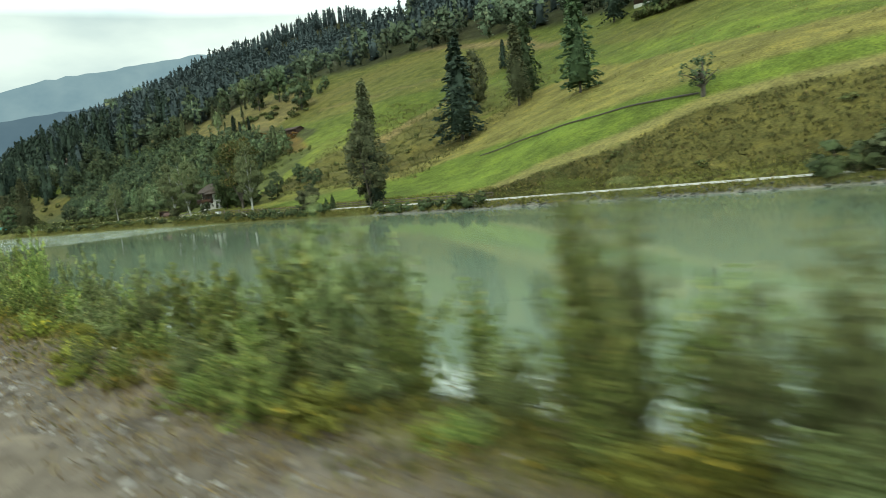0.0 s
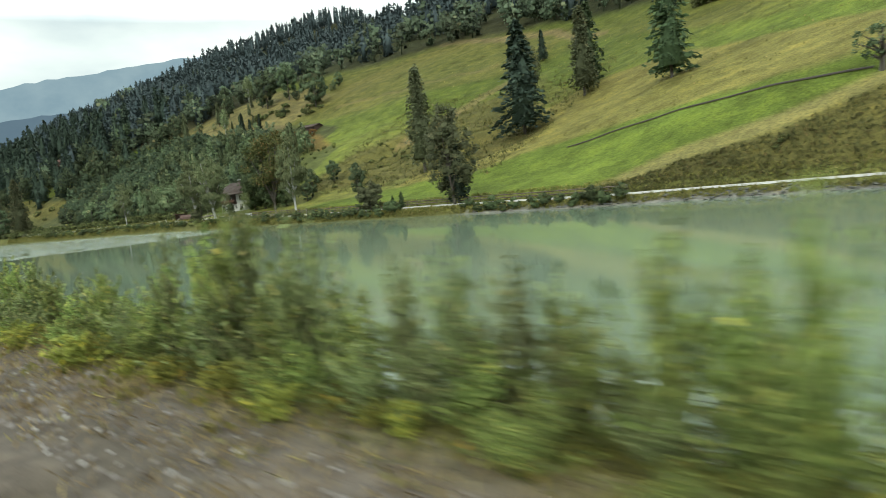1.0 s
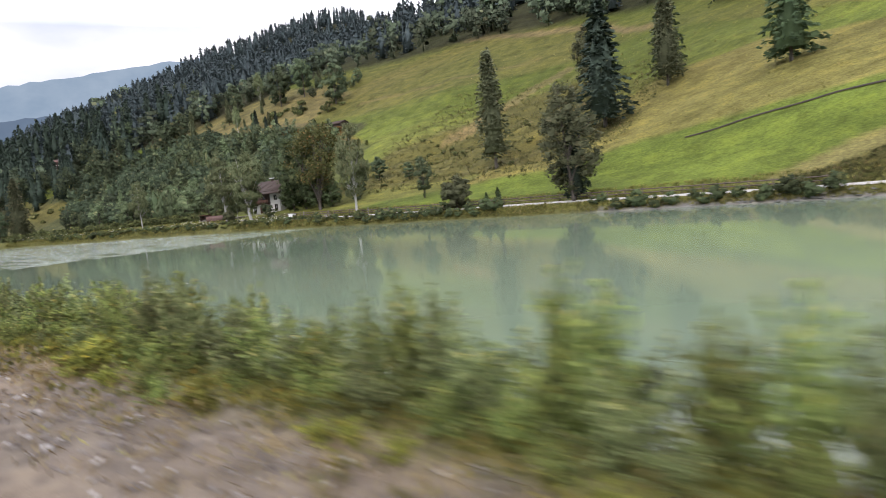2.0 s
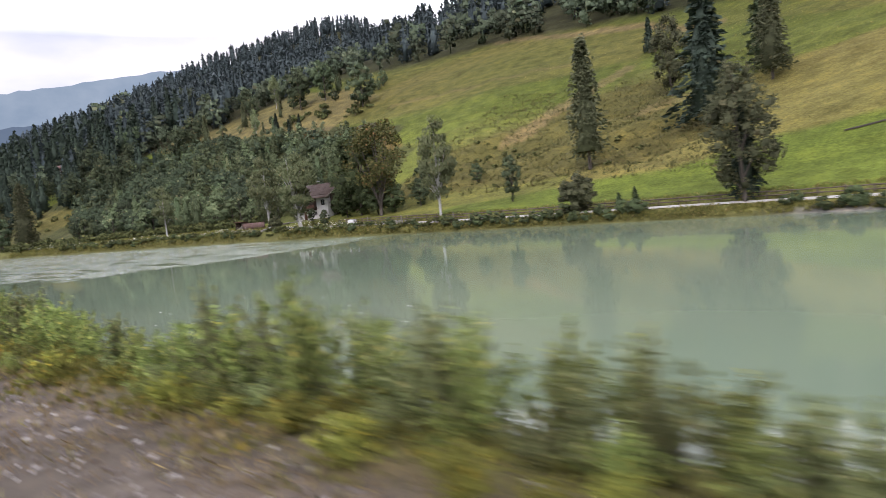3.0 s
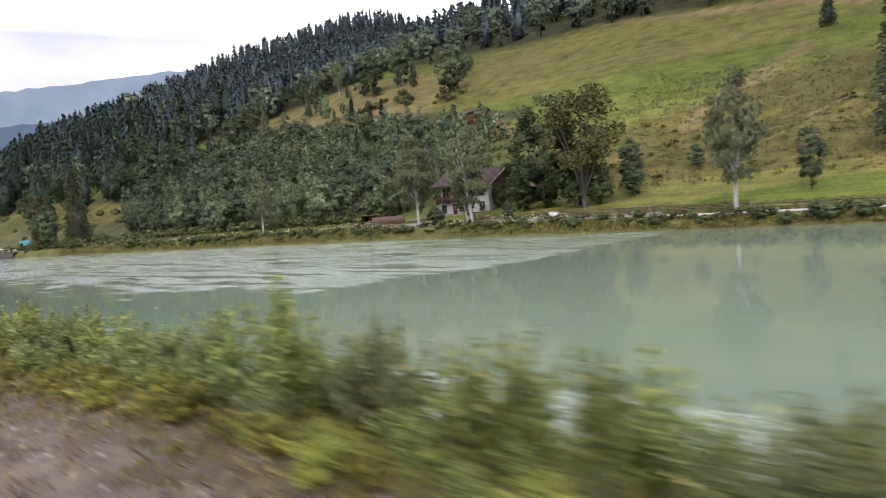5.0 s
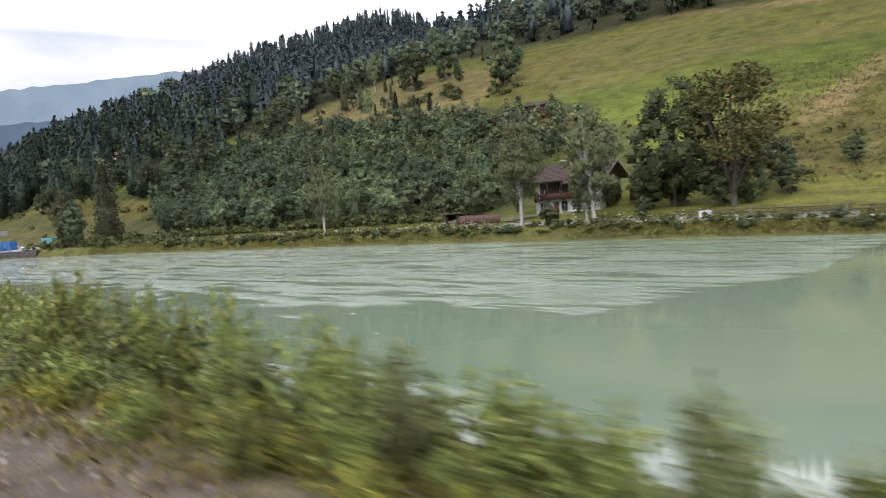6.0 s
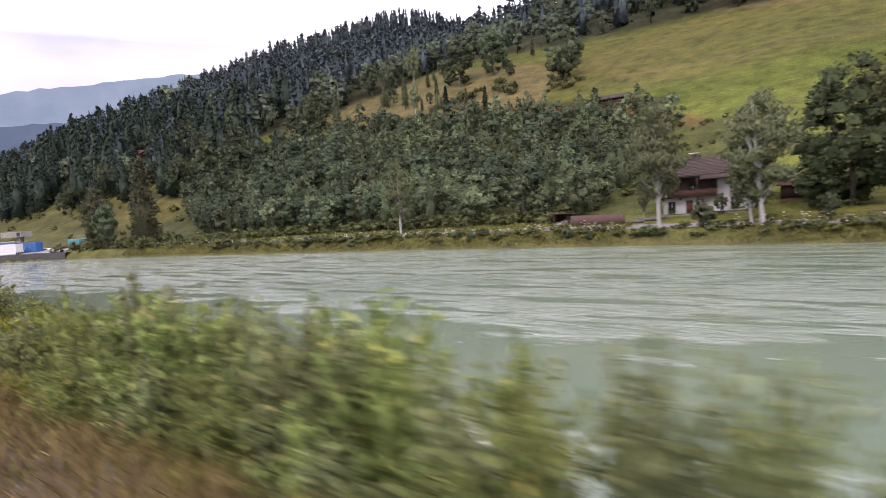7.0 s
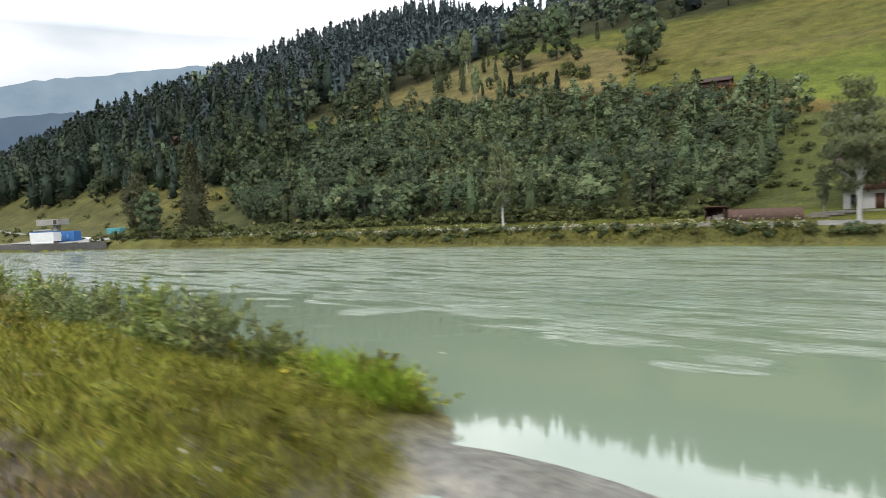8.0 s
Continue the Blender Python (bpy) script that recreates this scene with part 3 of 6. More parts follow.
def ground_colour(s, p):
    """What grows or lies where: mown and tall meadow, rough pasture, gravel, river sand."""
    d = p - shore_far(s)
    mown, tall, rough = np.array((0.080, 0.113, 0.019)), np.array((0.138, 0.122, 0.042)), np.array((0.078, 0.074, 0.024))
    pale, sand, ballast = np.array((0.185, 0.15, 0.075)), np.array((0.185, 0.188, 0.18)), np.array((0.104, 0.092, 0.080))
    dry, rust = np.array((0.19, 0.142, 0.078)), np.array((0.19, 0.095, 0.03))
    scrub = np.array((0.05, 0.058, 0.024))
    n = wave(s, p, 0.05, 1.0)[:, None]
    n2 = wave(s, p, 0.21, 2.0)[:, None]
    c = mown * (0.4 + 0.6 * n) + tall * (0.6 - 0.6 * n)

    def lay(mask, col):
        return c + (np.asarray(mask)[:, None] * (col - c))

    for a0, a1, b0, b1, col, k in ZONES:
        lo = np.interp(s, a0, a1)
        hi = np.interp(s, b0, b1)
        inside = ease(d, lo - 0.8, lo + 0.8) * ease(-d, -hi - 0.8, -hi + 0.8) * (s >= a0[0]) * (s <= a0[-1])
        c = lay(inside * k, {"mown": mown, "tall": tall, "rough": rough, "pale": pale, "scrub": scrub, "dry": dry, "rust": rust}[col] * (0.8 + 0.4 * n2))
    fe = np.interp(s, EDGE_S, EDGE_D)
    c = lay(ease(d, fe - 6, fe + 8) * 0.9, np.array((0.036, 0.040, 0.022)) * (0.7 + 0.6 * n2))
    c = lay(ease(-d, -9, -6.8) * (d > -3), np.array((0.10, 0.108, 0.033)) * (0.7 + 0.6 * n2))
    c = lay(ease(-d, -0.9, -0.3) * (d > -3) * ease(-s, -90, -80), sand * 0.8)
    c = lay(ease(-d, -0.9, -0.3) * (d > -3) * ease(s, 80, 90), np.array((0.08, 0.084, 0.032)))
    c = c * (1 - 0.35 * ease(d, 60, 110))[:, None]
    near = (d < -6) * 1.0
    e = shore_near(s) - p
    verge = np.array((0.11, 0.104, 0.045)) * (0.6 + 0.8 * n2)
    c = lay(near, verge)
    c = lay(near * ease(-p, -5.0 - n2[:, 0] * 0.8, -4.0), ballast * (0.75 + 0.5 * n2))
    c = lay(near * ease(-p, 6, 11), mown * (0.5 + 0.5 * n) + tall * (0.5 - 0.5 * n))
    c = lay(near * ease(-e, -1.6, -0.7) * (p > 3), sand)
    return c * (1.05, 1.0, 0.96)


ZONES = [
    # s knots, lower d | s knots, upper d | what | how much
    ((-60, 0, 30, 60, 66), (5, 5, 5, 5, 5), (-60, 10, 20, 32, 42, 54, 62, 66), (30, 24.2, 23.6, 22, 17, 13, 7, 5), "rough", 1.0),
    ((-60, 10, 20, 32, 42, 54, 62, 66), (30, 24.2, 23.6, 22, 17, 13, 7, 5), (-60, 10, 32, 43, 56, 66), (32, 27, 25, 20.7, 17.3, 7), "pale", 0.55),
    ((-60, 10, 32, 43, 56, 66, 92, 145), (32, 27, 25, 20.7, 17.3, 8, 7.5, 7), (-60, 11, 30, 41, 61, 89, 107, 117, 145), (38, 33, 31.7, 31, 34, 34, 25.5, 25, 17), "mown", 0.9),
    ((-60, 11, 30, 41, 61, 89, 107, 117, 125), (38, 33, 31.7, 31, 34, 34, 25.5, 25, 22), (-60, 12, 25, 48, 75, 100, 125), (46, 44.5, 48, 58, 78, 74, 40), "tall", 0.75),
    ((-60, 12, 25, 48, 75, 100, 137), (46, 44.5, 48, 58, 78, 74, 105), (-60, 17, 38, 78, 120, 137), (50, 52, 65, 97, 127, 118), "mown", 0.65),
    ((100, 115, 150, 178), (45, 31, 29, 24), (100, 112, 126, 147, 170, 178), (52, 62, 104, 90, 66, 60), "pale", 0.12),
    ((100, 115, 150, 178), (45, 31, 29, 24), (100, 112, 126, 147, 170, 178), (52, 60, 92, 84, 60, 50), "rough", 0.85),
    ((140, 176, 197, 212, 230), (90, 78, 66, 68, 74), (140, 150, 176, 197, 223, 230), (106, 112, 103, 91, 88, 86), "mown", 0.5),
    ((140, 180, 225, 262), (112, 103, 90, 92), (140, 180, 225, 262), (150, 160, 158, 126), "tall", 0.4),
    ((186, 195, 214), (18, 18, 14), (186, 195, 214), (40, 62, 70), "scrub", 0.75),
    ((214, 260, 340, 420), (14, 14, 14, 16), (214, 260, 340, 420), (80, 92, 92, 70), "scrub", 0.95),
    ((262, 300, 360, 440), (88, 92, 96, 110), (262, 300, 360, 440), (120, 135, 150, 160), "pale", 0.6),
    ((380, 450, 700), (6, 6, 6), (380, 450, 700), (50, 60, 70), "rough", 0.9),
    ((360, 420, 470, 560, 700), (6, 14, 20, 20, 20), (360, 420, 470, 560, 700), (30, 44, 60, 66, 70), "scrub", 0.5),
    ((138, 142, 150, 155, 160), (104, 94, 77, 62, 58), (138, 142, 150, 155, 160), (106, 108, 94, 82, 64), "dry", 0.5),
    ((112, 124, 136), (70, 62, 50), (112, 124, 136), (76, 70, 56), "dry", 0.3),
    ((203, 212, 225, 240), (60, 62, 66, 66), (203, 212, 225, 240), (66, 71, 76, 72), "rust", 0.3),
    ((160, 200, 240), (118, 108, 100), (160, 200, 240), (121, 111, 103), "dry", 0.35),
    ((118, 131, 150, 173, 205, 226), (128, 131, 146, 148, 158, 162), (118, 131, 150, 173, 205, 226), (132, 136, 152, 154, 164, 167), "pale", 0.9),
]
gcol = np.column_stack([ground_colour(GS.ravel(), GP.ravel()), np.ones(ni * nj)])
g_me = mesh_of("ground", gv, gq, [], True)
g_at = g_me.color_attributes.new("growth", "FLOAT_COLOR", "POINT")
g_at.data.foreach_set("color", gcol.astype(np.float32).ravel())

M_GROUND, nt, ln, bs = nodes_of("grass_and_gravel")
g_c = nt.new("ShaderNodeAttribute")
g_c.attribute_name = "growth"
g_co = nt.new("ShaderNodeTexCoord")
na, nb, nc = noise_of(nt, 0.22, 6, 0.65), noise_of(nt, 2.2, 5, 0.7), noise_of(nt, 14, 3, 0.6)
for n_ in (na, nb, nc):
    ln.new(g_co.outputs["Object"], n_.inputs["Vector"])
ra = ramp_of(nt, [(0.3, (0.62, 0.60, 0.52)), (0.5, (1.0, 1.0, 1.0)), (0.72, (1.45, 1.34, 1.15))])
rb = ramp_of(nt, [(0.28, (0.5, 0.5, 0.5)), (0.5, (1, 1, 1)), (0.75, (1.5, 1.5, 1.4))])
ln.new(na.outputs["Fac"], ra.inputs[0])
ln.new(nb.outputs["Fac"], rb.inputs[0])
m1, m2 = nt.new("ShaderNodeMix"), nt.new("ShaderNodeMix")
for m_ in (m1, m2):
    m_.data_type, m_.blend_type = "RGBA", "MULTIPLY"
    m_.inputs[0].default_value = 1.0
ln.new(g_c.outputs["Color"], m1.inputs[6])
ln.new(ra.outputs[0], m1.inputs[7])
ln.new(m1.outputs[2], m2.inputs[6])
ln.new(rb.outputs[0], m2.inputs[7])
# mowing lines and trodden edges that follow the slope
g_mp, g_mp2 = nt.new("ShaderNodeMapping"), nt.new("ShaderNodeMapping")
g_mp.inputs["Rotation"].default_value = (0, 0, math.atan2(-UY, UX))
g_mp2.inputs["Scale"].default_value = (0.022, 0.30, 0.0)
nd = noise_of(nt, 1.0, 5, 0.62)
rd = ramp_of(nt, [(0.36, (0.84, 0.85, 0.85)), (0.5, (1, 1, 1)), (0.64, (1.16, 1.13, 1.1))])
m3 = nt.new("ShaderNodeMix")
m3.data_type, m3.blend_type = "RGBA", "MULTIPLY"
m3.inputs[0].default_value = 1.0
ln.new(g_co.outputs["Object"], g_mp.inputs[0])
ln.new(g_mp.outputs[0], g_mp2.inputs[0])
ln.new(g_mp2.outputs[0], nd.inputs["Vector"])
ln.new(nd.outputs["Fac"], rd.inputs[0])
ln.new(m2.outputs[2], m3.inputs[6])
ln.new(rd.outputs[0], m3.inputs[7])
ln.new(m3.outputs[2], bs.inputs["Base Color"])
bs.inputs["Roughness"].default_value, bs.inputs["Specular IOR Level"].default_value = 0.95, 0.1
gb = nt.new("ShaderNodeBump")
gb.inputs["Strength"].default_value, gb.inputs["Distance"].default_value = 0.7, 0.25
ln.new(nb.outputs["Fac"], gb.inputs["Height"])
gb2 = nt.new("ShaderNodeBump")
gb2.inputs["Strength"].default_value, gb2.inputs["Distance"].default_value = 0.5, 0.04
ln.new(nc.outputs["Fac"], gb2.inputs["Height"])
ln.new(gb.outputs[0], gb2.inputs["Normal"])
ln.new(gb2.outputs[0], bs.inputs["Normal"])
g_me.materials.append(M_GROUND)
tagged(new("ground", g_me), "grassy alpine hillside, meadow and gravelly railway verge", "ground", kind="structure")

# ---- river ----
def riffle(s, p):
    """How far the current breaks the surface: upstream of a slanting line, out in the stream."""
    near_edge = np.interp(s, [141, 146, 148, 153, 157, 163, 187, 210, 234, 260, 600], [82, 62, 46, 37, 31.5, 30, 28, 31, 33, 27, 27])
    near_edge = near_edge + 1.6 * np.sin(s * 0.31) + 1.1 * np.sin(s * 0.83 + 1.0)
    far_gap = shore_far(s) - p
    live = ease(p, near_edge - 2.5, near_edge + 2.0) * ease(s, 140, 152) * (0.5 + 0.5 * ease(far_gap, 0, 5))
    patch = np.clip(np.sin(s * 0.47 + 1.7 * np.sin(p * 0.43)) * np.sin(p * 1.1 + s * 0.13 + 1.5 * np.sin(s * 0.09)), 0, 1)
    live = live * (0.72 + 0.28 * np.sin(s * 0.06 + p * 0.23 + np.sin(p * 0.11) * 2)) + 0.35 * patch ** 2 * ease(p, near_edge - 7.5, near_edge - 3.5) * ease(s, 150, 170) * (1 - ease(p, near_edge - 2.5, near_edge + 2.0))
    edge = p - shore_near(s)
    return live + 0.22 * ease(edge, -1, 0.3) * ease(-edge, -3.5, -1.5) * np.clip(np.sin(s * 0.19 + 2.0) + 0.45, 0, 1) * ease(-s, -178, -170)


rs = steps((-400, -40, 40), (-40, 136, 1.5), (136, 148, 1.0), (148, 300, 0.6), (300, 470, 1.3), (470, 700, 6), (700, 2000, 100))
ROW = 210
rk = np.linspace(0, 1, ROW)
RSg, RKg = np.meshgrid(rs, rk, indexing="ij")
ra_, rb_ = shore_near(RSg) - 4.0, shore_far(RSg) + 2.0
RPg = ra_ + (rb_ - ra_) * RKg
S_, P_ = RSg.ravel(), RPg.ravel()
live_ = riffle(S_, P_)
wrng = np.random.default_rng(6)
rz = np.zeros(len(S_))
for k_ in range(30):
    lam = wrng.uniform(0.75, 1.5)
    f_ = wrng.normal(math.pi * 0.54, 0.3)
    kx, ky = math.cos(f_) * 6.283 / lam, math.sin(f_) * 6.283 / lam
    ph = wrng.uniform(0, 6.283)
    warp = 0.9 * np.sin(S_ * 0.17 + k_) + 0.9 * np.sin(P_ * 0.23 + 2 * k_)
    rz += 0.0026 * lam * np.sin(kx * S_ + ky * P_ + ph + warp)
rz = np.where((S_ > 136) & (S_ < 470), rz * live_, 0)
rv = np.column_stack([S_ * UX + P_ * UY, S_ * UY - P_ * UX, rz])
ri = np.arange(len(S_)).reshape(len(rs), ROW)
rq = np.stack([ri[:-1, :-1], ri[:-1, 1:], ri[1:, 1:], ri[1:, :-1]], -1).reshape(-1, 4)
M_WATER, nt, ln, bs = nodes_of("glacial_river_water")
co = nt.new("ShaderNodeTexCoord")
mp = nt.new("ShaderNodeMapping")
mp.inputs["Rotation"].default_value = (0, 0, math.atan2(-UY, UX))
ln.new(co.outputs["Object"], mp.inputs[0])
sep = nt.new("ShaderNodeSeparateXYZ")
ln.new(mp.outputs[0], sep.inputs[0])
big = noise_of(nt, 0.03, 4, 0.6)
ln.new(mp.outputs[0], big.inputs["Vector"])
cr = ramp_of(nt, [(0.3, (0.122, 0.168, 0.116)), (0.7, (0.152, 0.186, 0.134))])
ln.new(big.outputs["Fac"], cr.inputs[0])
ln.new(cr.outputs[0], bs.inputs["Base Color"])
bs.inputs["Roughness"].default_value, bs.inputs["IOR"].default_value = 0.05, 1.4
# the current breaks the surface upstream, the lower reach lies calm
live = nt.new("ShaderNodeAttribute")
live.attribute_name = "riffle"
mp2 = nt.new("ShaderNodeMapping")
mp2.inputs["Scale"].default_value = (0.3, 1.0, 1.0)
ln.new(mp.outputs[0], mp2.inputs[0])
w1, w2 = noise_of(nt, 2.0, 4, 0.65), noise_of(nt, 4.0, 3, 0.5)
ln.new(mp2.outputs[0], w1.inputs["Vector"])
ln.new(mp.outputs[0], w2.inputs["Vector"])
b1, b2 = nt.new("ShaderNodeBump"), nt.new("ShaderNodeBump")
b1.inputs["Distance"].default_value, b2.inputs["Distance"].default_value = 1.3, 0.02
mp3 = nt.new("ShaderNodeMapping")
mp3.inputs["Scale"].default_value = (0.09, 0.55, 1.0)
ln.new(mp.outputs[0], mp3.inputs[0])
streak = noise_of(nt, 1.0, 4, 0.6)
ln.new(mp3.outputs[0], streak.inputs["Vector"])
s_ramp = ramp_of(nt, [(0.43, (0.08, 0.08, 0.08)), (0.56, (1.0, 1.0, 1.0))])
ln.new(streak.outputs["Fac"], s_ramp.inputs[0])
rough_water = nt.new("ShaderNodeMath")
rough_water.operation = "MULTIPLY"
ln.new(live.outputs["Fac"], rough_water.inputs[0])
ln.new(s_ramp.outputs[0], rough_water.inputs[1])
ln.new(rough_water.outputs[0], b1.inputs["Strength"])
b2.inputs["Strength"].default_value = 0.04
ln.new(w1.outputs["Fac"], b1.inputs["Height"])
ln.new(w2.outputs["Fac"], b2.inputs["Height"])
ln.new(b1.outputs[0], b2.inputs["Normal"])
ln.new(b2.outputs[0], bs.inputs["Normal"])
w_me = mesh_of("water", rv, rq, [M_WATER], True)
w_me.attributes.new("riffle", "FLOAT", "POINT").data.foreach_set("value", np.clip(live_ * 1.0 + 0.003, 0, 1).astype(np.float32))
tagged(new("water", w_me), "milky green glacial river, calm below and rippled upstream", "river", kind="structure")

def foam(n, s0, s1, p0, p1, seed):
    """Thin flecks of foam that drift on the water."""
    rng = np.random.default_rng(seed)
    vs, qs = [], []
    for i in range(n):
        a, b = rng.uniform(s0, s1), rng.uniform(p0, p1)
        ln_, wd = rng.uniform(0.08, 0.3), rng.uniform(0.02, 0.06)
        ring = [(a - ln_, b), (a - 0.4 * ln_, b + wd * rng.uniform(0.5, 1)), (a + 0.3 * ln_, b + wd), (a + ln_, b + 0.2 * wd), (a + 0.5 * ln_, b - wd), (a - 0.5 * ln_, b - wd * rng.uniform(0.4, 1))]
        at = len(vs)
        vs += [tuple(W(x, y, 0.006)) for x, y in ring] + [tuple(W(x, y, 0.022)) for x, y in ((a - 0.3 * ln_, b), (a + 0.3 * ln_, b))]
        qs += [(at, at + 1, at + 6, at + 5), (at + 1, at + 2, at + 7, at + 6), (at + 2, at + 3, at + 4, at + 7), (at + 7, at + 4, at + 5, at + 6)]
    return vs, qs


M_FOAM = surface("river_foam", [(0.3, (0.34, 0.35, 0.33)), (0.7, (0.5, 0.5, 0.48))], 4, 0.8, 0.2)
fv, fq = zip(*[foam(16, 90, 113, 14, 25, 1), foam(12, 158, 214, 18, 27, 2)])
tagged(new("foam_flecks", mesh_of("foam_flecks", *joined(*[(np.array(v), np.array(q)) for v, q in zip(fv, fq)]), [M_FOAM])), "white flecks of foam drifting on the river", "foam", kind="stuff")

# ---- far mountains: glowing backdrops with the haze of distance put into their colour ----
M_FAR, nt, ln, bs = nodes_of("hazy_mountain_glow")
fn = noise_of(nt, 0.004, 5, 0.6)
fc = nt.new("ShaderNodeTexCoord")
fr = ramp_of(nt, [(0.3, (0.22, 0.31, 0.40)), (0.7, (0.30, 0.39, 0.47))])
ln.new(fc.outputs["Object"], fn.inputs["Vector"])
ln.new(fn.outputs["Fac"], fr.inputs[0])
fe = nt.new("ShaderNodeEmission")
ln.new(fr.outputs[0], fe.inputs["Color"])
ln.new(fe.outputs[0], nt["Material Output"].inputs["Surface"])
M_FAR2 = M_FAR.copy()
M_FAR2.name = "hazy_ridge_glow"
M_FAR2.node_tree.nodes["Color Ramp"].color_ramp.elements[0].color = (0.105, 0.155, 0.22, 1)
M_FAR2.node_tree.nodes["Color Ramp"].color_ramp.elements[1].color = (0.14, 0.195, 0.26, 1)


def far_ridge(name, dist, a0, a1, heights, material, label):
    """A ridge on the skyline; headings in degrees to the left of +y."""
    n, rng = 90, np.random.default_rng(int(dist))
    vs, qs = [], []
    for i in range(n):
        a = radians(a0 + (a1 - a0) * i / (n - 1))
        h = np.interp(i / (n - 1), np.linspace(0, 1, len(heights)), heights) + rng.normal() * dist * 0.0012
        for k, (r, z) in enumerate(((1.0, -30), (1.04, h * 0.55), (1.12, h))):
            vs.append((-math.sin(a) * dist * r - 60, math.cos(a) * dist * r + 50, z))
        if i:
            qs += [((i - 1) * 3 + k, i * 3 + k, i * 3 + k + 1, (i - 1) * 3 + k + 1) for k in (0, 1)]
    tagged(new(name, mesh_of(name, vs, qs, [material], True)), label, "mountain", kind="structure")


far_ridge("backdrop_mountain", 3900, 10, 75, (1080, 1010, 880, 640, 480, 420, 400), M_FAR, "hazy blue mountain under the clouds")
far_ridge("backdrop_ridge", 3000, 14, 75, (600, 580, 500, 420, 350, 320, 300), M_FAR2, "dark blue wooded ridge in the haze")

# ---- where things stand: x to the right along the bank, y away from the river ----
def site(s, p, z=None, turn=0.0, scale=1.0):
    z = float(land(s, p)[0]) if z is None else z
    return Matrix.LocRotScale(W(s, p, z), Euler((0, 0, math.atan2(-UY, -UX) + radians(turn))), (scale, scale, scale))


def far(s, d):
    return float(shore_far(s)) + d


def strip(name, label, category, line, half, lift, material, material_label="", step=2.0, kind="structure", crown=0.0, tilt=0.0):
    """A track laid on the ground along a line of s, p."""
    ss, pp = np.array([q[0] for q in line], float), np.array([q[1] for q in line], float)
    run = np.concatenate([[0], np.cumsum(np.hypot(np.diff(ss), np.diff(pp)))])
    at = np.arange(0, run[-1], step)
    cs, cp = np.interp(at, run, ss), np.interp(at, run, pp)
    ds, dp = np.gradient(cs), np.gradient(cp)
    n = np.hypot(ds, dp)
    vs, qs = [], []
    offs = (-1.0, -0.5, 0, 0.5, 1.0)
    rng = np.random.default_rng(3)
    for i in range(len(at)):
        w = half * rng.uniform(0.9, 1.1)
        mid = float(land(cs[i], cp[i])[0])
        for k in offs:
            a, b = cs[i] - dp[i] / n[i] * w * k, cp[i] + ds[i] / n[i] * w * k
            z = float(land(a, b)[0])
            vs.append(tuple(W(a, b, max(z, 0.55 * z + 0.45 * mid) + lift + crown * (1 - k * k) + tilt * (k + 1))))
        if i:
            qs += [((i - 1) * 5 + k, (i - 1) * 5 + k + 1, i * 5 + k + 1, i * 5 + k) for k in range(4)]
    return tagged(new(name, mesh_of(name, vs, qs, [material], True)), label, category, kind=kind)


M_PATH = surface("pale_gravel", [(0.3, (0.27, 0.26, 0.235)), (0.7, (0.38, 0.365, 0.335))], 0.8, 0.9, 0.3)
M_ROADTAR = surface("worn_asphalt", [(0.3, (0.116, 0.112, 0.105)), (0.7, (0.204, 0.197, 0.184))], 0.7, 0.85, 0.2)
M_EARTH = surface("bare_earth", [(0.3, (0.018, 0.015, 0.011)), (0.7, (0.046, 0.036, 0.025))], 0.8, 0.95, 0.5)
strip("path", "pale gravel towpath along the far river bank", "path", [(s_, far(s_, 3.5)) for s_ in range(-60, 150, 4)], 1.1, 0.06, M_PATH, tilt=0.08)
strip("road", "narrow worn road along the far river bank", "road", [(s_, far(s_, 5.2 if s_ < 300 else 9)) for s_ in range(148, 420, 4)], 1.7, 0.03, M_ROADTAR)
strip("track", "pale farm track leading away from the works yard", "path", [(400, far(400, 15)), (420, far(420, 19)), (450, far(450, 22)), (490, far(490, 26)), (560, far(560, 34)), (640, far(640, 44))], 0.8, 0.16, M_ROADTAR, step=1.5)
strip("ditch", "dark drainage ditch across the meadow", "ditch", [(80.5, 102.9), (72, 102.8), (65.8, 102.1), (58, 101.2), (51.6, 100.2), (45, 98.9), (40, 97.7), (33, 96.2)], 0.27, 0.05, M_EARTH, step=1.0, crown=0.16)

# ---- farmhouse ----
def wall_box(name, x0, x1, y0, y1, z0, z1, mat, parent, label="", r=0.02):
    return part(name, soft_box(x0, x1, y0, y1, z0, z1, r), mat, parent, label)


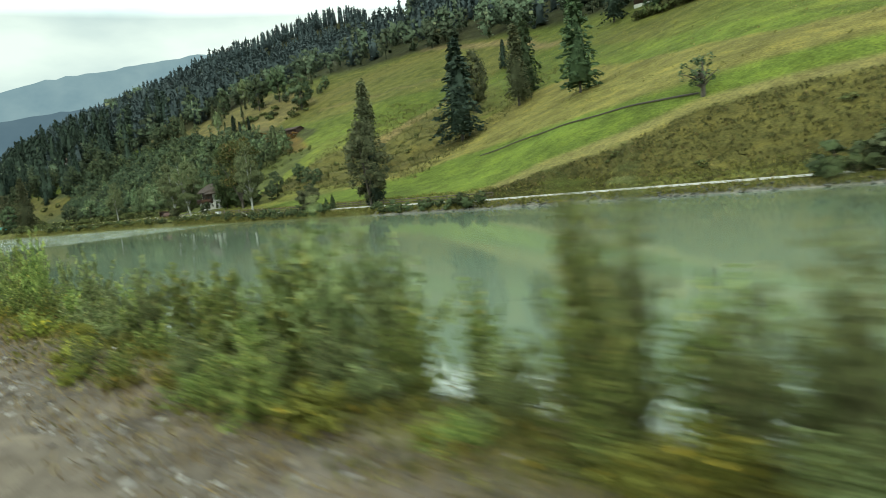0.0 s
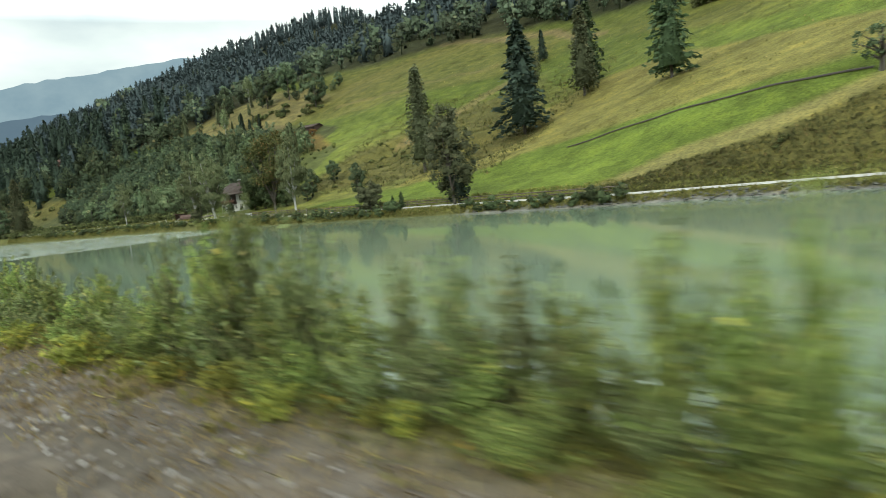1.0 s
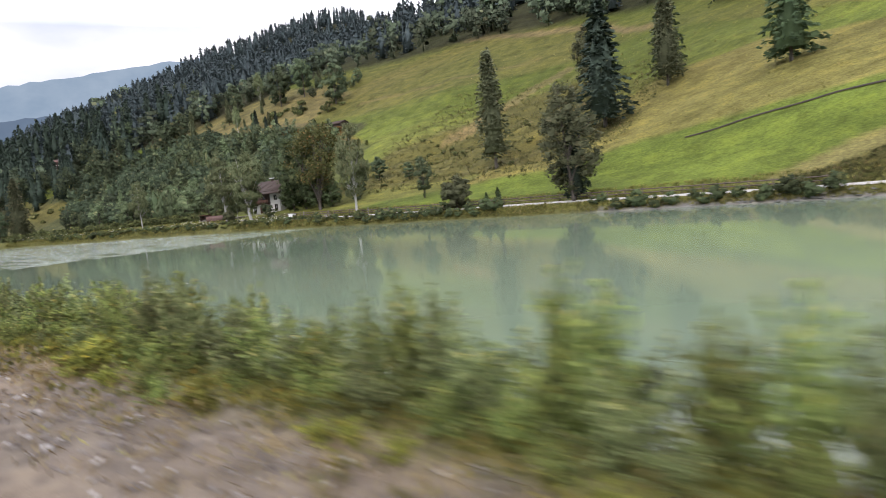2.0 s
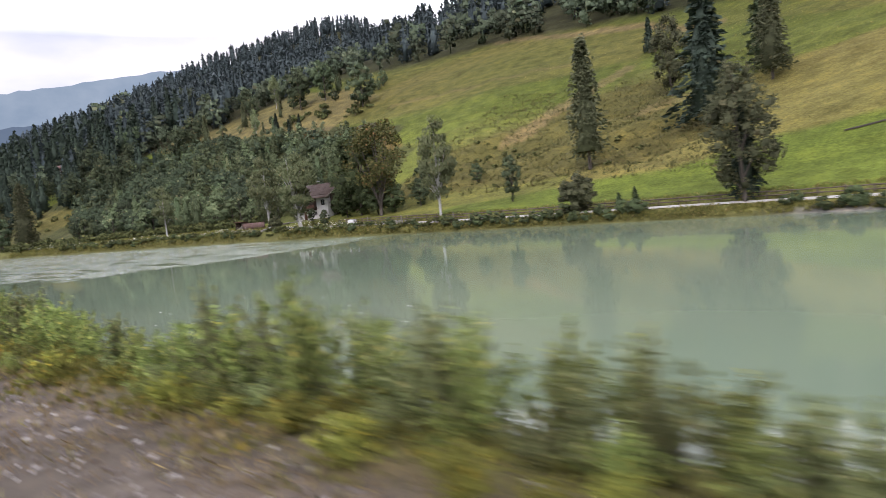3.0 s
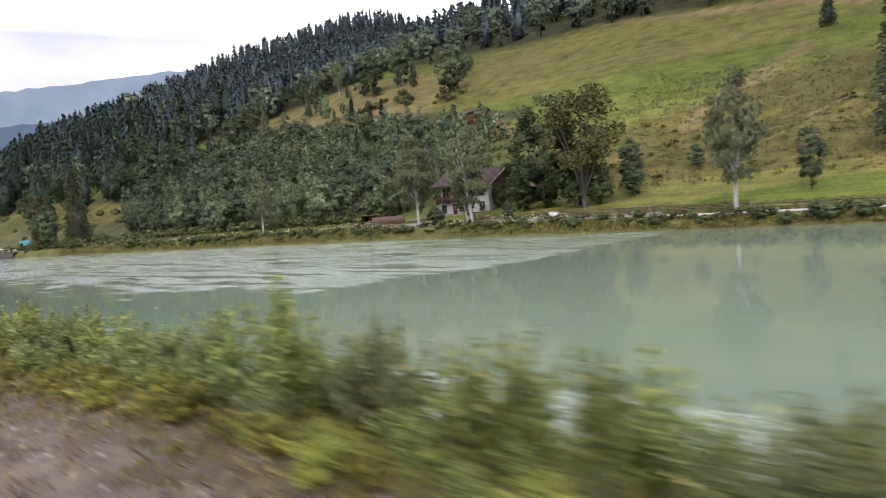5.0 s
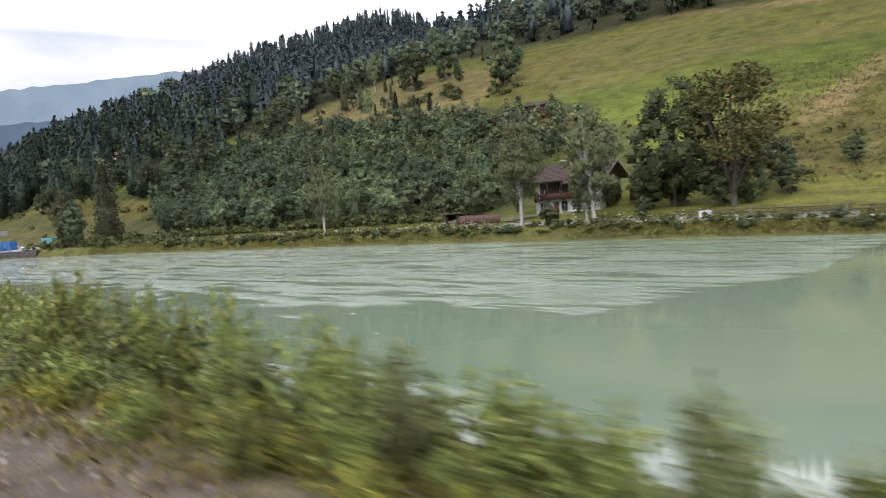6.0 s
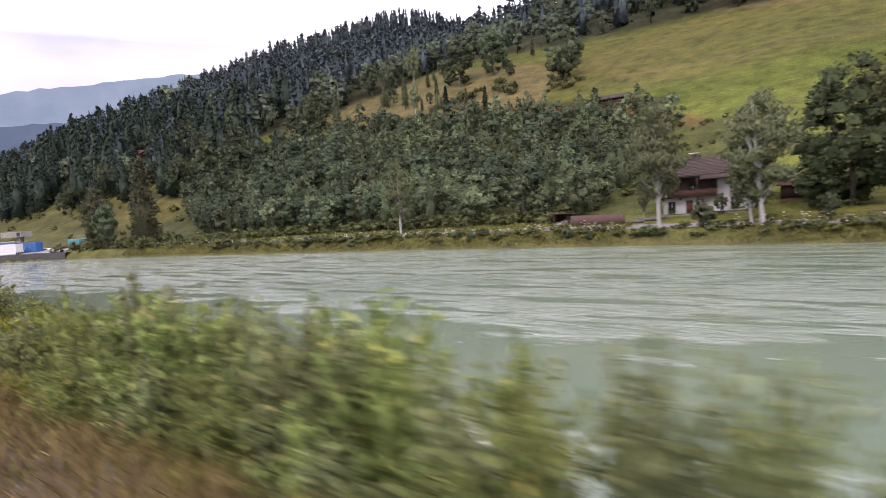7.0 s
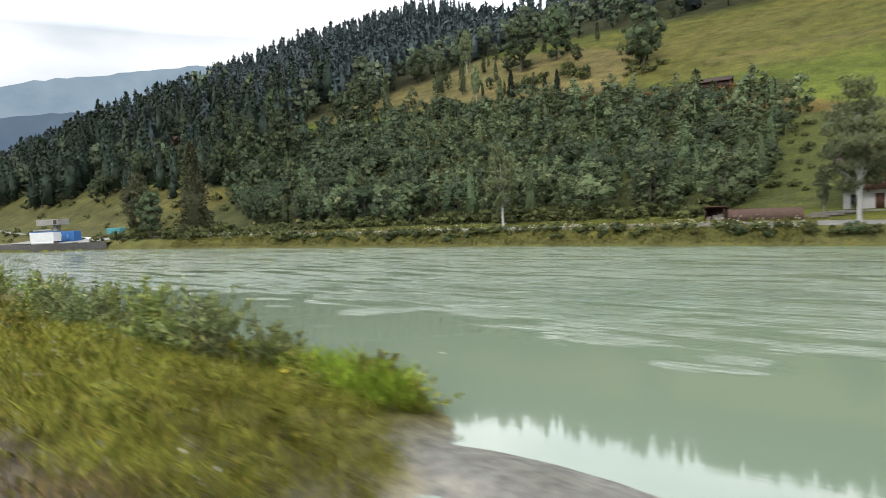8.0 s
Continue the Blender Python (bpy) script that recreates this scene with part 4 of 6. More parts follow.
def window(parent, x, z, w, h, y=0.0, frame_mat=M_DARKWOOD, box_mat=None, side=False):
    """A casement: frame, cross bars and panes; side: in the wall that faces +x, at depth x."""
    def b(x0, x1, y0, y1, z0, z1):
        return box(-y1, -y0, x0, x1, z0, z1) if side else box(x0, x1, y0, y1, z0, z1)
    t = 0.09
    fr = joined(b(x - w / 2 - t, x - w / 2, y - 0.07, y + 0.05, z, z + h), b(x + w / 2, x + w / 2 + t, y - 0.07, y + 0.05, z, z + h),
                b(x - w / 2 - t, x + w / 2 + t, y - 0.07, y + 0.05, z + h, z + h + t), b(x - w / 2 - t, x + w / 2 + t, y - 0.09, y + 0.05, z - t, z))
    win = part("window", fr, frame_mat, parent)
    part("pane", b(x - w / 2, x - 0.02, y - 0.02, y, z, z + h), M_GLASS, win)
    part("pane", b(x + 0.02, x + w / 2, y - 0.02, y, z, z + h), M_GLASS, win)
    part("mullion", b(x - 0.02, x + 0.02, y - 0.05, y, z, z + h), M_WHITE, win, "white mullion")
    if box_mat:
        rng = np.random.default_rng(int(abs(x * 10) + z * 7))
        at = np.column_stack([rng.uniform(x - w / 2 - 0.1, x + w / 2 + 0.1, 150), rng.uniform(y - 0.4, y - 0.1, 150), rng.uniform(z - 0.45, z + 0.1, 150)])
        part("flower_box", leaves(rng, at, 0.2, 0.13), box_mat, parent, "overflowing window flower box")


def slab_roof(name, x0, x1, y_eave, z_eave, y_ridge, z_ridge, thick, mat, parent, label=""):
    v = []
    for x in (x0, x1):
        v += [(x, y_eave, z_eave), (x, y_ridge, z_ridge), (x, y_ridge, z_ridge + thick), (x, y_eave, z_eave + thick)]
    return part(name, (np.array(v), np.array([(0, 1, 2, 3), (7, 6, 5, 4), (0, 4, 5, 1), (3, 2, 6, 7), (0, 3, 7, 4), (1, 5, 6, 2)])), mat, parent, label)


def gable(x0, x1, ya, yb, z0, yr, zr):
    v = [(x, y, z) for x in (x0, x1) for y, z in ((ya, z0), (yb, z0), (yr, zr))]
    return np.array(v), np.array([(0, 3, 4, 1), (1, 4, 5, 2), (2, 5, 3, 0)]), np.array([(0, 1, 2), (3, 5, 4)])


def farmhouse():
    h = thing("farmhouse", "white and dark timber alpine farmhouse with a long balcony", "house")
    wall_box("plinth", -5.06, 7.26, -0.06, 10.06, -1.2, 0.12, M_CONCRETE, h, "concrete plinth")
    wall_box("wall", -5, 7.2, 0, 10, 0.1, 2.75, M_WHITEWALL, h, "whitewashed ground floor wall")
    wall_box("upper_wall", -5, 7.2, 1.1, 10, 2.76, 5.9, M_WHITEWALL, h, "whitewashed upper wall")
    wall_box("timber_wall", -4.6, 2.9, 0.98, 1.1, 2.78, 5.7, M_DARKWOOD, h, "dark timber cladding behind the balcony")
    wall_box("side_wall", 3.3, 7.2, 0.0, 1.12, 2.76, 5.2, M_WHITEWALL, h, "white wing wall beside the balcony")
    wall_box("cladding", 7.2, 7.27, 1.1, 10, 2.9, 5.9, M_DARKWOOD, h, "dark timber boarding on the end wall")
    part("gable", gable(7.06, 7.23, 0.6, 9.4, 5.85, 5.2, 8.75), M_DARKWOOD, h, "dark boarded gable")
    part("gable", gable(-5.03, -4.86, 0.6, 9.4, 5.85, 5.2, 8.75), M_DARKWOOD, h, "dark boarded gable")
    r = slab_roof("roof", -6.3, 8.7, -0.7, 5.75, 5.2, 8.75, 0.2, M_ROOF, h, "weathered brown tiled roof")
    for i in range(12):
        f = i / 12
        slab_roof("tile_course", -6.3, 8.7, -0.7 + 5.9 * f, 5.98 + 3.0 * f, -0.7 + 5.9 * (f + 0.075), 5.98 + 3.0 * (f + 0.075) - 0.012, 0.035, M_ROOF, r)
    slab_roof("roof", -6.3, 8.7, 11.2, 5.7, 5.2, 8.75, 0.2, M_ROOF, h)
    slab_roof("roof", 1.1, 8.7, -1.9, 5.14, -0.7, 5.75, 0.2, M_ROOF, h, "lower roof apron over the wing")
    part("fascia", box(8.7, 8.78, -1.9, -0.7, 5.0, 5.5), M_DARKWOOD, h)
    for y0, z0, y1, z1 in ((-1.9, 5.1, 5.2, 8.72), (11.2, 5.65, 5.2, 8.72)):
        slab_roof("bargeboard", 8.7, 8.8, y0, z0 - 0.05, y1, z1 - 0.05, 0.32, M_POST, h, "pale bargeboard")
    b = part("balcony", box(-5.0, 3.3, -0.95, 1.0, 2.62, 2.78), M_DARKWOOD, h, "dark timber balcony")
    part("handrail", box(-5.0, 3.3, -0.99, -0.89, 3.66, 3.76), M_BROWNWOOD, b)
    for i in range(28):
        x = -4.97 + i * 0.3
        part("baluster", box(x, x + 0.2, -0.96, -0.92, 2.74, 3.68), M_BROWNWOOD, b)
    for x in (-4.9, -2.2, 0.5, 3.2):
        part("balcony_post", box(x - 0.07, x + 0.07, -0.92, -0.78, 2.78, 5.7), M_DARKWOOD, b)
        part("bracket", box(x - 0.06, x + 0.06, -0.9, 0.0, 2.35, 2.62), M_DARKWOOD, b)
    rng = np.random.default_rng(4)
    at = np.column_stack([rng.uniform(-4.9, -2.6, 200), rng.uniform(-1.25, -0.95, 200), rng.uniform(3.3, 3.85, 200)])
    part("flower_box", leaves(rng, at, 0.2, 0.14), leafy("pink_flowers", (0.136, 0.0884, 0.0884), (0.34, 0.231, 0.245), (0.408, 0.34, 0.306)), b, "pink hanging balcony flowers")
    window(h, -3.6, 0.75, 0.9, 1.25, 0.0, box_mat=M_SCRUB)
    window(h, 0.6, 0.95, 0.95, 1.2, 0.0, box_mat=M_SCRUB)
    window(h, 2.9, 1.25, 0.45, 0.6, 0.0)
    window(h, -3.7, 3.4, 0.8, 1.1, 0.98)
    window(h, -0.6, 3.4, 0.8, 1.1, 0.98)
    window(h, 3.4, 0.9, 0.9, 1.2, -7.2, box_mat=None, side=True)
    window(h, 3.2, 3.6, 0.9, 1.1, -7.27, side=True)
    window(h, 6.6, 3.6, 0.9, 1.1, -7.27, side=True)
    window(h, 5.6, 3.55, 1.0, 1.15, 0.0)
    window(h, 5.6, 0.95, 1.0, 1.25, 0.0, box_mat=M_SCRUB)
    d = part("door", box(-1.45, -0.45, -0.05, 0.04, 0.12, 2.15), M_BROWNWOOD, h, "brown timber front door")
    part("door_handle", box(-0.6, -0.56, -0.1, -0.05, 1.05, 1.2), M_STEEL, d)
    c = part("chimney", soft_box(-1.5, -0.95, 4.8, 5.4, 8.2, 9.45, 0.03), M_ROOF, h, "rendered chimney")
    part("chimney_cap", soft_box(-1.9, -0.6, 4.6, 5.6, 9.62, 9.74, 0.02), M_WHITE, c, "white sheet-metal chimney cap")
    for x in (-1.5, -1.01):
        for y in (4.82, 5.32):
            part("cap_leg", box(x, x + 0.06, y, y + 0.06, 9.4, 9.63), M_STEEL, c)
    part("terrace", soft_box(-6.5, 7.6, -2.0, -0.06, -0.9, 0.05, 0.04), M_CONCRETE, h, "low concrete terrace")
    return h


farmhouse().matrix_basis = site(192.7, 99.8, 3.6, 2)


def timber_hut(w, dpt, hz, pitch, roof_mat, label, base_mat=M_CONCRETE):
    h = thing("timber_hut", label, "hut")
    part("base", soft_box(-w / 2 - 0.05, w / 2 + 0.05, -0.05, dpt + 0.05, -0.9, 0.35, 0.03), base_mat, h, "low masonry base")
    for i in range(int(w / 0.3)):
        x = -w / 2 + i * w / int(w / 0.3)
        part("board", box(x + 0.01, x + w / int(w / 0.3) - 0.01, 0, 0.06, 0.35, hz), M_DARKWOOD, h)
    part("wall", soft_box(-w / 2, w / 2, 0.04, dpt, 0.35, hz, 0.02), M_DARKWOOD, h)
    part("gable", gable(w / 2 - 0.1, w / 2 - 0.01, 0, dpt, hz, dpt / 2, hz + pitch * dpt / 2), M_DARKWOOD, h)
    part("gable", gable(-w / 2 + 0.01, -w / 2 + 0.1, 0, dpt, hz, dpt / 2, hz + pitch * dpt / 2), M_DARKWOOD, h)
    o = 0.5
    slab_roof("roof", -w / 2 - o, w / 2 + o, -o, hz - pitch * o, dpt / 2, hz + pitch * dpt / 2, 0.14, roof_mat, h)
    slab_roof("roof", -w / 2 - o, w / 2 + o, dpt + o, hz - pitch * o, dpt / 2, hz + pitch * dpt / 2, 0.14, roof_mat, h)
    return h


hut = timber_hut(4.3, 4.2, 2.5, 0.5, M_REDROOF, "small dark timber hut with a red tiled roof", M_REDWALL)
window(hut, 0.4, 1.2, 1.0, 0.7, 0.0, M_WHITE)
part("stovepipe", tube([(-1.2, 1.4, 3.0), (-1.2, 1.4, 4.1)], [0.12, 0.12], 8), M_STEEL, hut)
hut.matrix_basis = site(179.6, 103.6, 4.75, -6)
barn = timber_hut(7.5, 6.0, 2.6, 0.42, M_ROOF, "weathered hay barn with a dark roof above the plantation")
barn.matrix_basis = site(231, 162.5, None, 10)
upper_house = timber_hut(13, 9, 4.6, 0.45, M_REDROOF, "large farmhouse at the upper edge of the meadow", M_WHITEWALL)
for x_ in (-4.5, -1.5, 1.5, 4.5):
    window(upper_house, x_, 2.4, 1.0, 1.2, 0.0, M_WHITE)
upper_house.matrix_basis = site(87, 217, None, 5)
wood_house = timber_hut(9, 8, 4.8, 0.5, M_REDROOF, "pale house half hidden among the hillside trees", M_WHITEWALL)
for x_ in (-2.5, 0, 2.5):
    window(wood_house, x_, 1.6, 1.0, 1.2, 0.0, M_WHITE)
wood_house.matrix_basis = site(495, 157, None, 30)


def open_shed():
    h = thing("open_shed", "open-fronted dark timber shed beside the road", "shed")
    for x in (-1.35, 1.25):
        part("corner_post", box(x, x + 0.12, 0, 0.12, 0, 2.0), M_DARKWOOD, h)
    part("back_wall", box(-1.35, 1.37, 1.9, 1.98, 0, 1.9), M_DARKWOOD, h)
    part("side_wall", box(-1.37, -1.3, 0.1, 1.9, 0, 1.9), M_DARKWOOD, h)
    slab_roof("roof", -1.65, 1.65, -0.35, 2.05, 2.2, 1.85, 0.12, M_BROWNWOOD, h)
    for i, x in enumerate((-0.9, -0.1, 0.6)):
        part("log_stack", soft_box(x - 0.3, x + 0.3, 0.5, 1.7, 0.0, 0.7 + 0.15 * i, 0.06), M_POST, h, "stacked firewood")
    return h


open_shed().matrix_basis = site(212.2, 92.6, None, 0)
bw = thing("board_fence", "reddish-brown board fence beside the road", "fence")
for i in range(34):
    part("board", box(-4.6 + i * 0.27, -4.6 + i * 0.27 + 0.25, 0.0, 0.03, -0.1, 1.62 + 0.05 * math.sin(i * 2.1)), M_REDWALL, bw)
for i in range(5):
    part("post", box(-4.6 + i * 2.25, -4.48 + i * 2.25, 0.03, 0.15, -0.3, 1.7), M_DARKWOOD, bw)
bw.matrix_basis = site(205.8, 92.6, None, 0)
for i, (s_, p_, ln_) in enumerate(((200.3, 93.0, 3.6), (199.2, 94.4, 4.2), (198.4, 95.8, 4.8))):
    lg = thing("retaining_log", "long weathered log holding the garden bank", "log", "retaining logs")
    part("log", tube([(-ln_ / 2, 0, 0.2), (0, 0.05, 0.22), (ln_ / 2, 0, 0.2)], [0.2, 0.19, 0.18], 9), M_POST, lg, smooth=True)
    lg.matrix_basis = site(s_, p_, None, 4)
wb = thing("storage_crate", "white plastic crate on the grassy bank", "crate")
part("tub", soft_box(-0.75, 0.75, -0.5, 0.5, 0, 0.85, 0.06), M_WHITE, wb)
part("lid", soft_box(-0.8, 0.8, -0.55, 0.55, 0.85, 0.95, 0.03), M_WHITE, wb)
wb.matrix_basis = site(165.3, 88.2, None, 0)

# ---- towpath fence ----
fence = thing("towpath_fence", "dark weathered two-rail wooden fence along the towpath", "fence")
ff = [(s_, far(s_, 5.4 if s_ < 140 else 6.2)) for s_ in np.arange(58, 172, 2.6)]
for i, (s_, p_) in enumerate(ff):
    a = W(s_, p_, float(land(s_, p_)[0]))
    part("post", box(a.x - 0.06, a.x + 0.06, a.y - 0.06, a.y + 0.06, a.z - 0.3, a.z + 1.15 + 0.04 * math.sin(i * 1.7)), M_FENCE, fence)
    if i + 1 < len(ff):
        b = W(*ff[i + 1], float(land(*ff[i + 1])[0]))
        for z_ in (0.55, 1.0):
            part("rail", tube([(a.x, a.y, a.z + z_), ((a.x + b.x) / 2, (a.y + b.y) / 2, (a.z + b.z) / 2 + z_ - 0.03), (b.x, b.y, b.z + z_)], [0.075, 0.07, 0.075], 6), M_FENCE, fence)
for s_, d_ in ((149, 4.6), (159.5, 5.4), (136, 4.7)):
    ps = thing("marker_post", "pale wooden post beside the towpath", "post", "marker posts")
    part("shaft", soft_box(-0.08, 0.08, -0.08, 0.08, -0.3, 1.5, 0.02), M_POST, ps)
    part("cap", soft_box(-0.1, 0.1, -0.1, 0.1, 1.5, 1.56, 0.015), M_POST, ps)
    ps.matrix_basis = site(s_, far(s_, d_))

# ---- works yard far upstream: trailer, cabin, car, tarpaulin stack, loading gantry ----
YARD = 18
def trailer():
    t = thing("box_trailer", "white box trailer parked on the river embankment", "trailer")
    part("body", soft_box(-5.2, 5.2, 0, 2.5, 0.9, 3.72, 0.06), M_WHITE, t)
    part("roof_rim", soft_box(-5.25, 5.25, -0.05, 2.55, 3.72, 3.98, 0.04), M_BLUE, t, "blue roof rim")
    part("skirt", box(-4.9, 4.9, 0.02, 0.06, 0.1, 0.9), M_WHITE, t)
    part("chassis", soft_box(-5.0, 5.0, 0.2, 2.3, 0.6, 0.9, 0.03), M_RUBBER, t)
    for x in (-3.9, -2.7, 3.6):
        for y in (0.1, 2.1):
            w = part("wheel", tube([(x, y, 0.48), (x, y + 0.28, 0.48)], [0.48, 0.48], 14), M_RUBBER, t)
            part("hub", tube([(x, y - 0.02, 0.48), (x, y + 0.02, 0.48)], [0.2, 0.2], 10), M_STEEL, w)
    return t


trailer().matrix_basis = site(399.5, 68.0, 2.1, YARD)
cabin = thing("site_cabin", "blue site cabin with a small window", "cabin")
part("body", soft_box(-3.6, 3.6, 0, 2.5, 0.3, 3.8, 0.05), M_BLUE, cabin)
part("door", box(0.4, 1.3, -0.04, 0.0, 0.5, 2.7), M_BLUE, cabin)
part("base", soft_box(-3.5, 3.5, 0.1, 2.4, 0, 0.3, 0.02), M_CONCRETE, cabin)
window(cabin, -2.4, 1.5, 1.1, 1.3, 0.0, M_WHITE)
cabin.matrix_basis = site(398, 74.2, 2.1, YARD)


def car():
    c = thing("parked_car", "white car parked beside the site cabin", "car")
    prof = [(-2.15, 0.45), (-2.2, 0.85), (-1.5, 0.98), (-0.8, 1.45), (0.9, 1.47), (1.75, 1.0), (2.2, 0.9), (2.2, 0.45)]
    v = [(x, y, z) for y in (-0.85, 0.85) for x, z in prof]
    n = len(prof)
    bm = bmesh.new()
    vs = [bm.verts.new(q) for q in v]
    bm.faces.new(vs[:n]), bm.faces.new(vs[n:][::-1])
    for i in range(n):
        bm.faces.new((vs[i], vs[n + i], vs[n + (i + 1) % n], vs[(i + 1) % n]))
    bmesh.ops.bevel(bm, geom=list(bm.edges), offset=0.07, segments=2, affect="EDGES")
    bmesh.ops.recalc_face_normals(bm, faces=list(bm.faces))
    part("body", bm, M_WHITE, c)
    part("side_window", box(-0.75, 0.95, -0.9, -0.84, 1.0, 1.36), M_GLASS, c)
    for x in (-1.35, 1.35):
        for y in (-0.86, 0.66):
            w = part("wheel", tube([(x, y, 0.33), (x, y + 0.2, 0.33)], [0.33, 0.33], 14), M_RUBBER, c)
            part("rim", tube([(x, y - 0.02, 0.33), (x, y + 0.02, 0.33)], [0.2, 0.2], 10), M_STEEL, w)
    return c


car().matrix_basis = site(396, 79.0, 2.2, YARD)
tp = thing("tarpaulin_stack", "stack of goods under a teal tarpaulin", "stack")
part("tarpaulin", soft_box(-2.9, 2.9, 0, 2.4, 0.6, 2.5, 0.18), M_TEAL, tp)
part("pallet", soft_box(-3.0, 3.0, -0.1, 2.5, 0.3, 0.6, 0.02), M_POST, tp)
for x in (-2.2, 0, 2.2):
    part("bearer", soft_box(x - 0.15, x + 0.15, -0.1, 2.5, -0.2, 0.3, 0.02), M_POST, tp)
tp.matrix_basis = site(394, 86.5, None, YARD)
gn = thing("loading_gantry", "raised grey loading platform on a column", "gantry")
part("column", soft_box(1.2, 3.0, 0.5, 2.0, -1.0, 6.0, 0.04), M_CONCRETE, gn)
part("platform", soft_box(-4.5, 5.5, -0.8, 3.2, 6.0, 7.9, 0.05), M_CONCRETE, gn)
part("end_board", soft_box(3.6, 5.0, -0.95, -0.82, 6.3, 7.6, 0.02), M_DARKWOOD, gn)
for x in (-7.0, -4.0):
    part("leg", box(x, x + 0.3, 0, 0.3, -1, 4.6), M_STEEL, gn)
part("beam", box(-7.2, 1.2, -0.1, 0.4, 4.2, 4.7), M_STEEL, gn)
gn.matrix_basis = site(410, 73.5, 2.0, YARD)
def quay_wall():
    vs, qs = [], []
    run = np.arange(374, 470, 1.5)
    for i, s_ in enumerate(run):
        for d_, z_ in ((-0.55, -0.8), (-0.4, 2.25 + 0.05 * math.sin(i * 1.9)), (0.5, 2.3), (1.5, 2.3)):
            vs.append(tuple(W(s_, far(s_, d_), z_)))
        if i:
            qs += [((i - 1) * 4 + k, (i - 1) * 4 + k + 1, i * 4 + k + 1, i * 4 + k) for k in range(3)]
    return tagged(new("quay", mesh_of("quay", vs, qs, [M_DARKROCK])), "dark stone quay wall along the works yard", "quay", kind="structure")


quay_wall()
strip("yard", "grey gravel yard above the quay", "yard", [(s_, far(s_, 7.0)) for s_ in range(384, 440, 2)], 5.0, 0.1, M_CONCRETE, step=2.0)

# ---- power line ----
py = thing("power_pylon", "tall steel lattice pylon in the forest", "pylon")
for sx in (-1, 1):
    for sy in (-1, 1):
        part("leg", tube([(sx * 3.4, sy * 3.4, -2), (sx * 1.1, sy * 1.1, 24), (0, 0, 40)], [0.22, 0.17, 0.1], 5), M_DULLSTEEL, py)
for i in range(9):
    z0, z1 = i * 4.0, i * 4.0 + 4
    w0, w1 = 3.3 * (1 - z0 / 41), 3.3 * (1 - z1 / 41)
    for a, b in (((-w0, -w0), (w1, -w1)), ((w0, -w0), (-w1, -w1)), ((-w0, w0), (w1, w1)), ((w0, w0), (-w1, w1))):
        part("brace", tube([(a[0], a[1], z0), (b[0], b[1], z1)], [0.09, 0.09], 4), M_DULLSTEEL, py)
for z_, w_ in ((27, 6), (32, 7.5), (37, 5)):
    part("cross_arm", tube([(-w_, 0, z_), (0, 0, z_ + 0.6), (w_, 0, z_)], [0.12, 0.22, 0.12], 5), M_DULLSTEEL, py)
PYLON_Z = float(land(517, 248.8)[0])
py.matrix_basis = site(517, 248.8, PYLON_Z, 60, 0.5)
for i, (z0, o) in enumerate(((13.5, -3), (16.0, 3.5), (18.5, 0))):
    wr_ = thing("power_line", "thin overhead power cable across the hillside", "cable", "power cables")
    pts = []
    for k in range(25):
        f_ = k / 24
        q = W(517 - 222 * f_, 248.8 + o + 28 * f_, PYLON_Z + z0 - 19 * f_ - 26 * f_ * (1 - f_))
        pts.append(tuple(q))
    part("cable", tube(pts, [0.07] * 25, 4), M_RUBBER, wr_)

# ---- culvert handrail beside the line ----
hr = thing("handrail", "grey steel handrail beside the railway", "railing")
for i in range(4):
    part("post", box(-3.4 + i * 2.2, -3.28 + i * 2.2, -0.06, 0.06, -0.6, 1.12), M_STEEL, hr)
part("top_rail", soft_box(-3.6, 3.5, -0.09, 0.09, 1.12, 1.19, 0.015), M_STEEL, hr)
part("middle_rail", soft_box(-3.6, 3.5, -0.03, 0.03, 0.55, 0.62, 0.01), M_STEEL, hr)
hr.matrix_basis = site(187.0, 3.45, float(rail_level(187)) + 0.05, 0)

# ---- woods and trees of the far side ----
def wood(name, label, spots, shapes, material, category="woods", lots=1):
    """Trees past counting, joined into a few lots that differ in tone: spots of s, p, height, width."""
    shapes = [(v, *soft_normals(v, q, much=0.8)) for v, q in shapes]
    for lot in range(lots):
        rng = np.random.default_rng(len(spots) + lot)
        mine = spots[lot::lots]
        vs, qs, ns, n = [], [], [], 0
        zs = land([q[0] for q in mine], [q[1] for q in mine])
        for (s_, p_, h, w), z in zip(mine, zs):
            v, q, vn = shapes[rng.integers(len(shapes))]
            f = rng.uniform(0, 6.283)
            c, sn = math.cos(f), math.sin(f)
            x, y = v[:, 0] * h * w, v[:, 1] * h * w
            o = W(s_, p_)
            vs.append(np.column_stack([x * c - y * sn + o.x, x * sn + y * c + o.y, v[:, 2] * h + z]))
            ns.append(np.column_stack([vn[:, 0] * c - vn[:, 1] * sn, vn[:, 0] * sn + vn[:, 1] * c, vn[:, 2]]))
            qs.append(q + n)
            n += len(v)
        me = mesh_of(name, np.concatenate(vs), np.concatenate(qs), [material], True)
        me.normals_split_custom_set_from_vertices(np.concatenate(ns).astype(np.float32))
        tagged(new(name, me), label, category, kind="stuff")


wr = np.random.default_rng(9)
FAR_SPRUCES = [conifer(100 + i, 12, 5, 2, 0.17 + 0.02 * i, 0.06, 0.03, 0.8, 0.3, core=0.45) for i in range(4)]
FAR_SPRUCES = [q[1] for q in FAR_SPRUCES]
FAR_BROADS = [joined(*broad(110 + i, 20, 12, 0.36, 0.05, 0.0, limbs=2, spread=0.36, core=0.62, fine=False)) for i in range(4)]


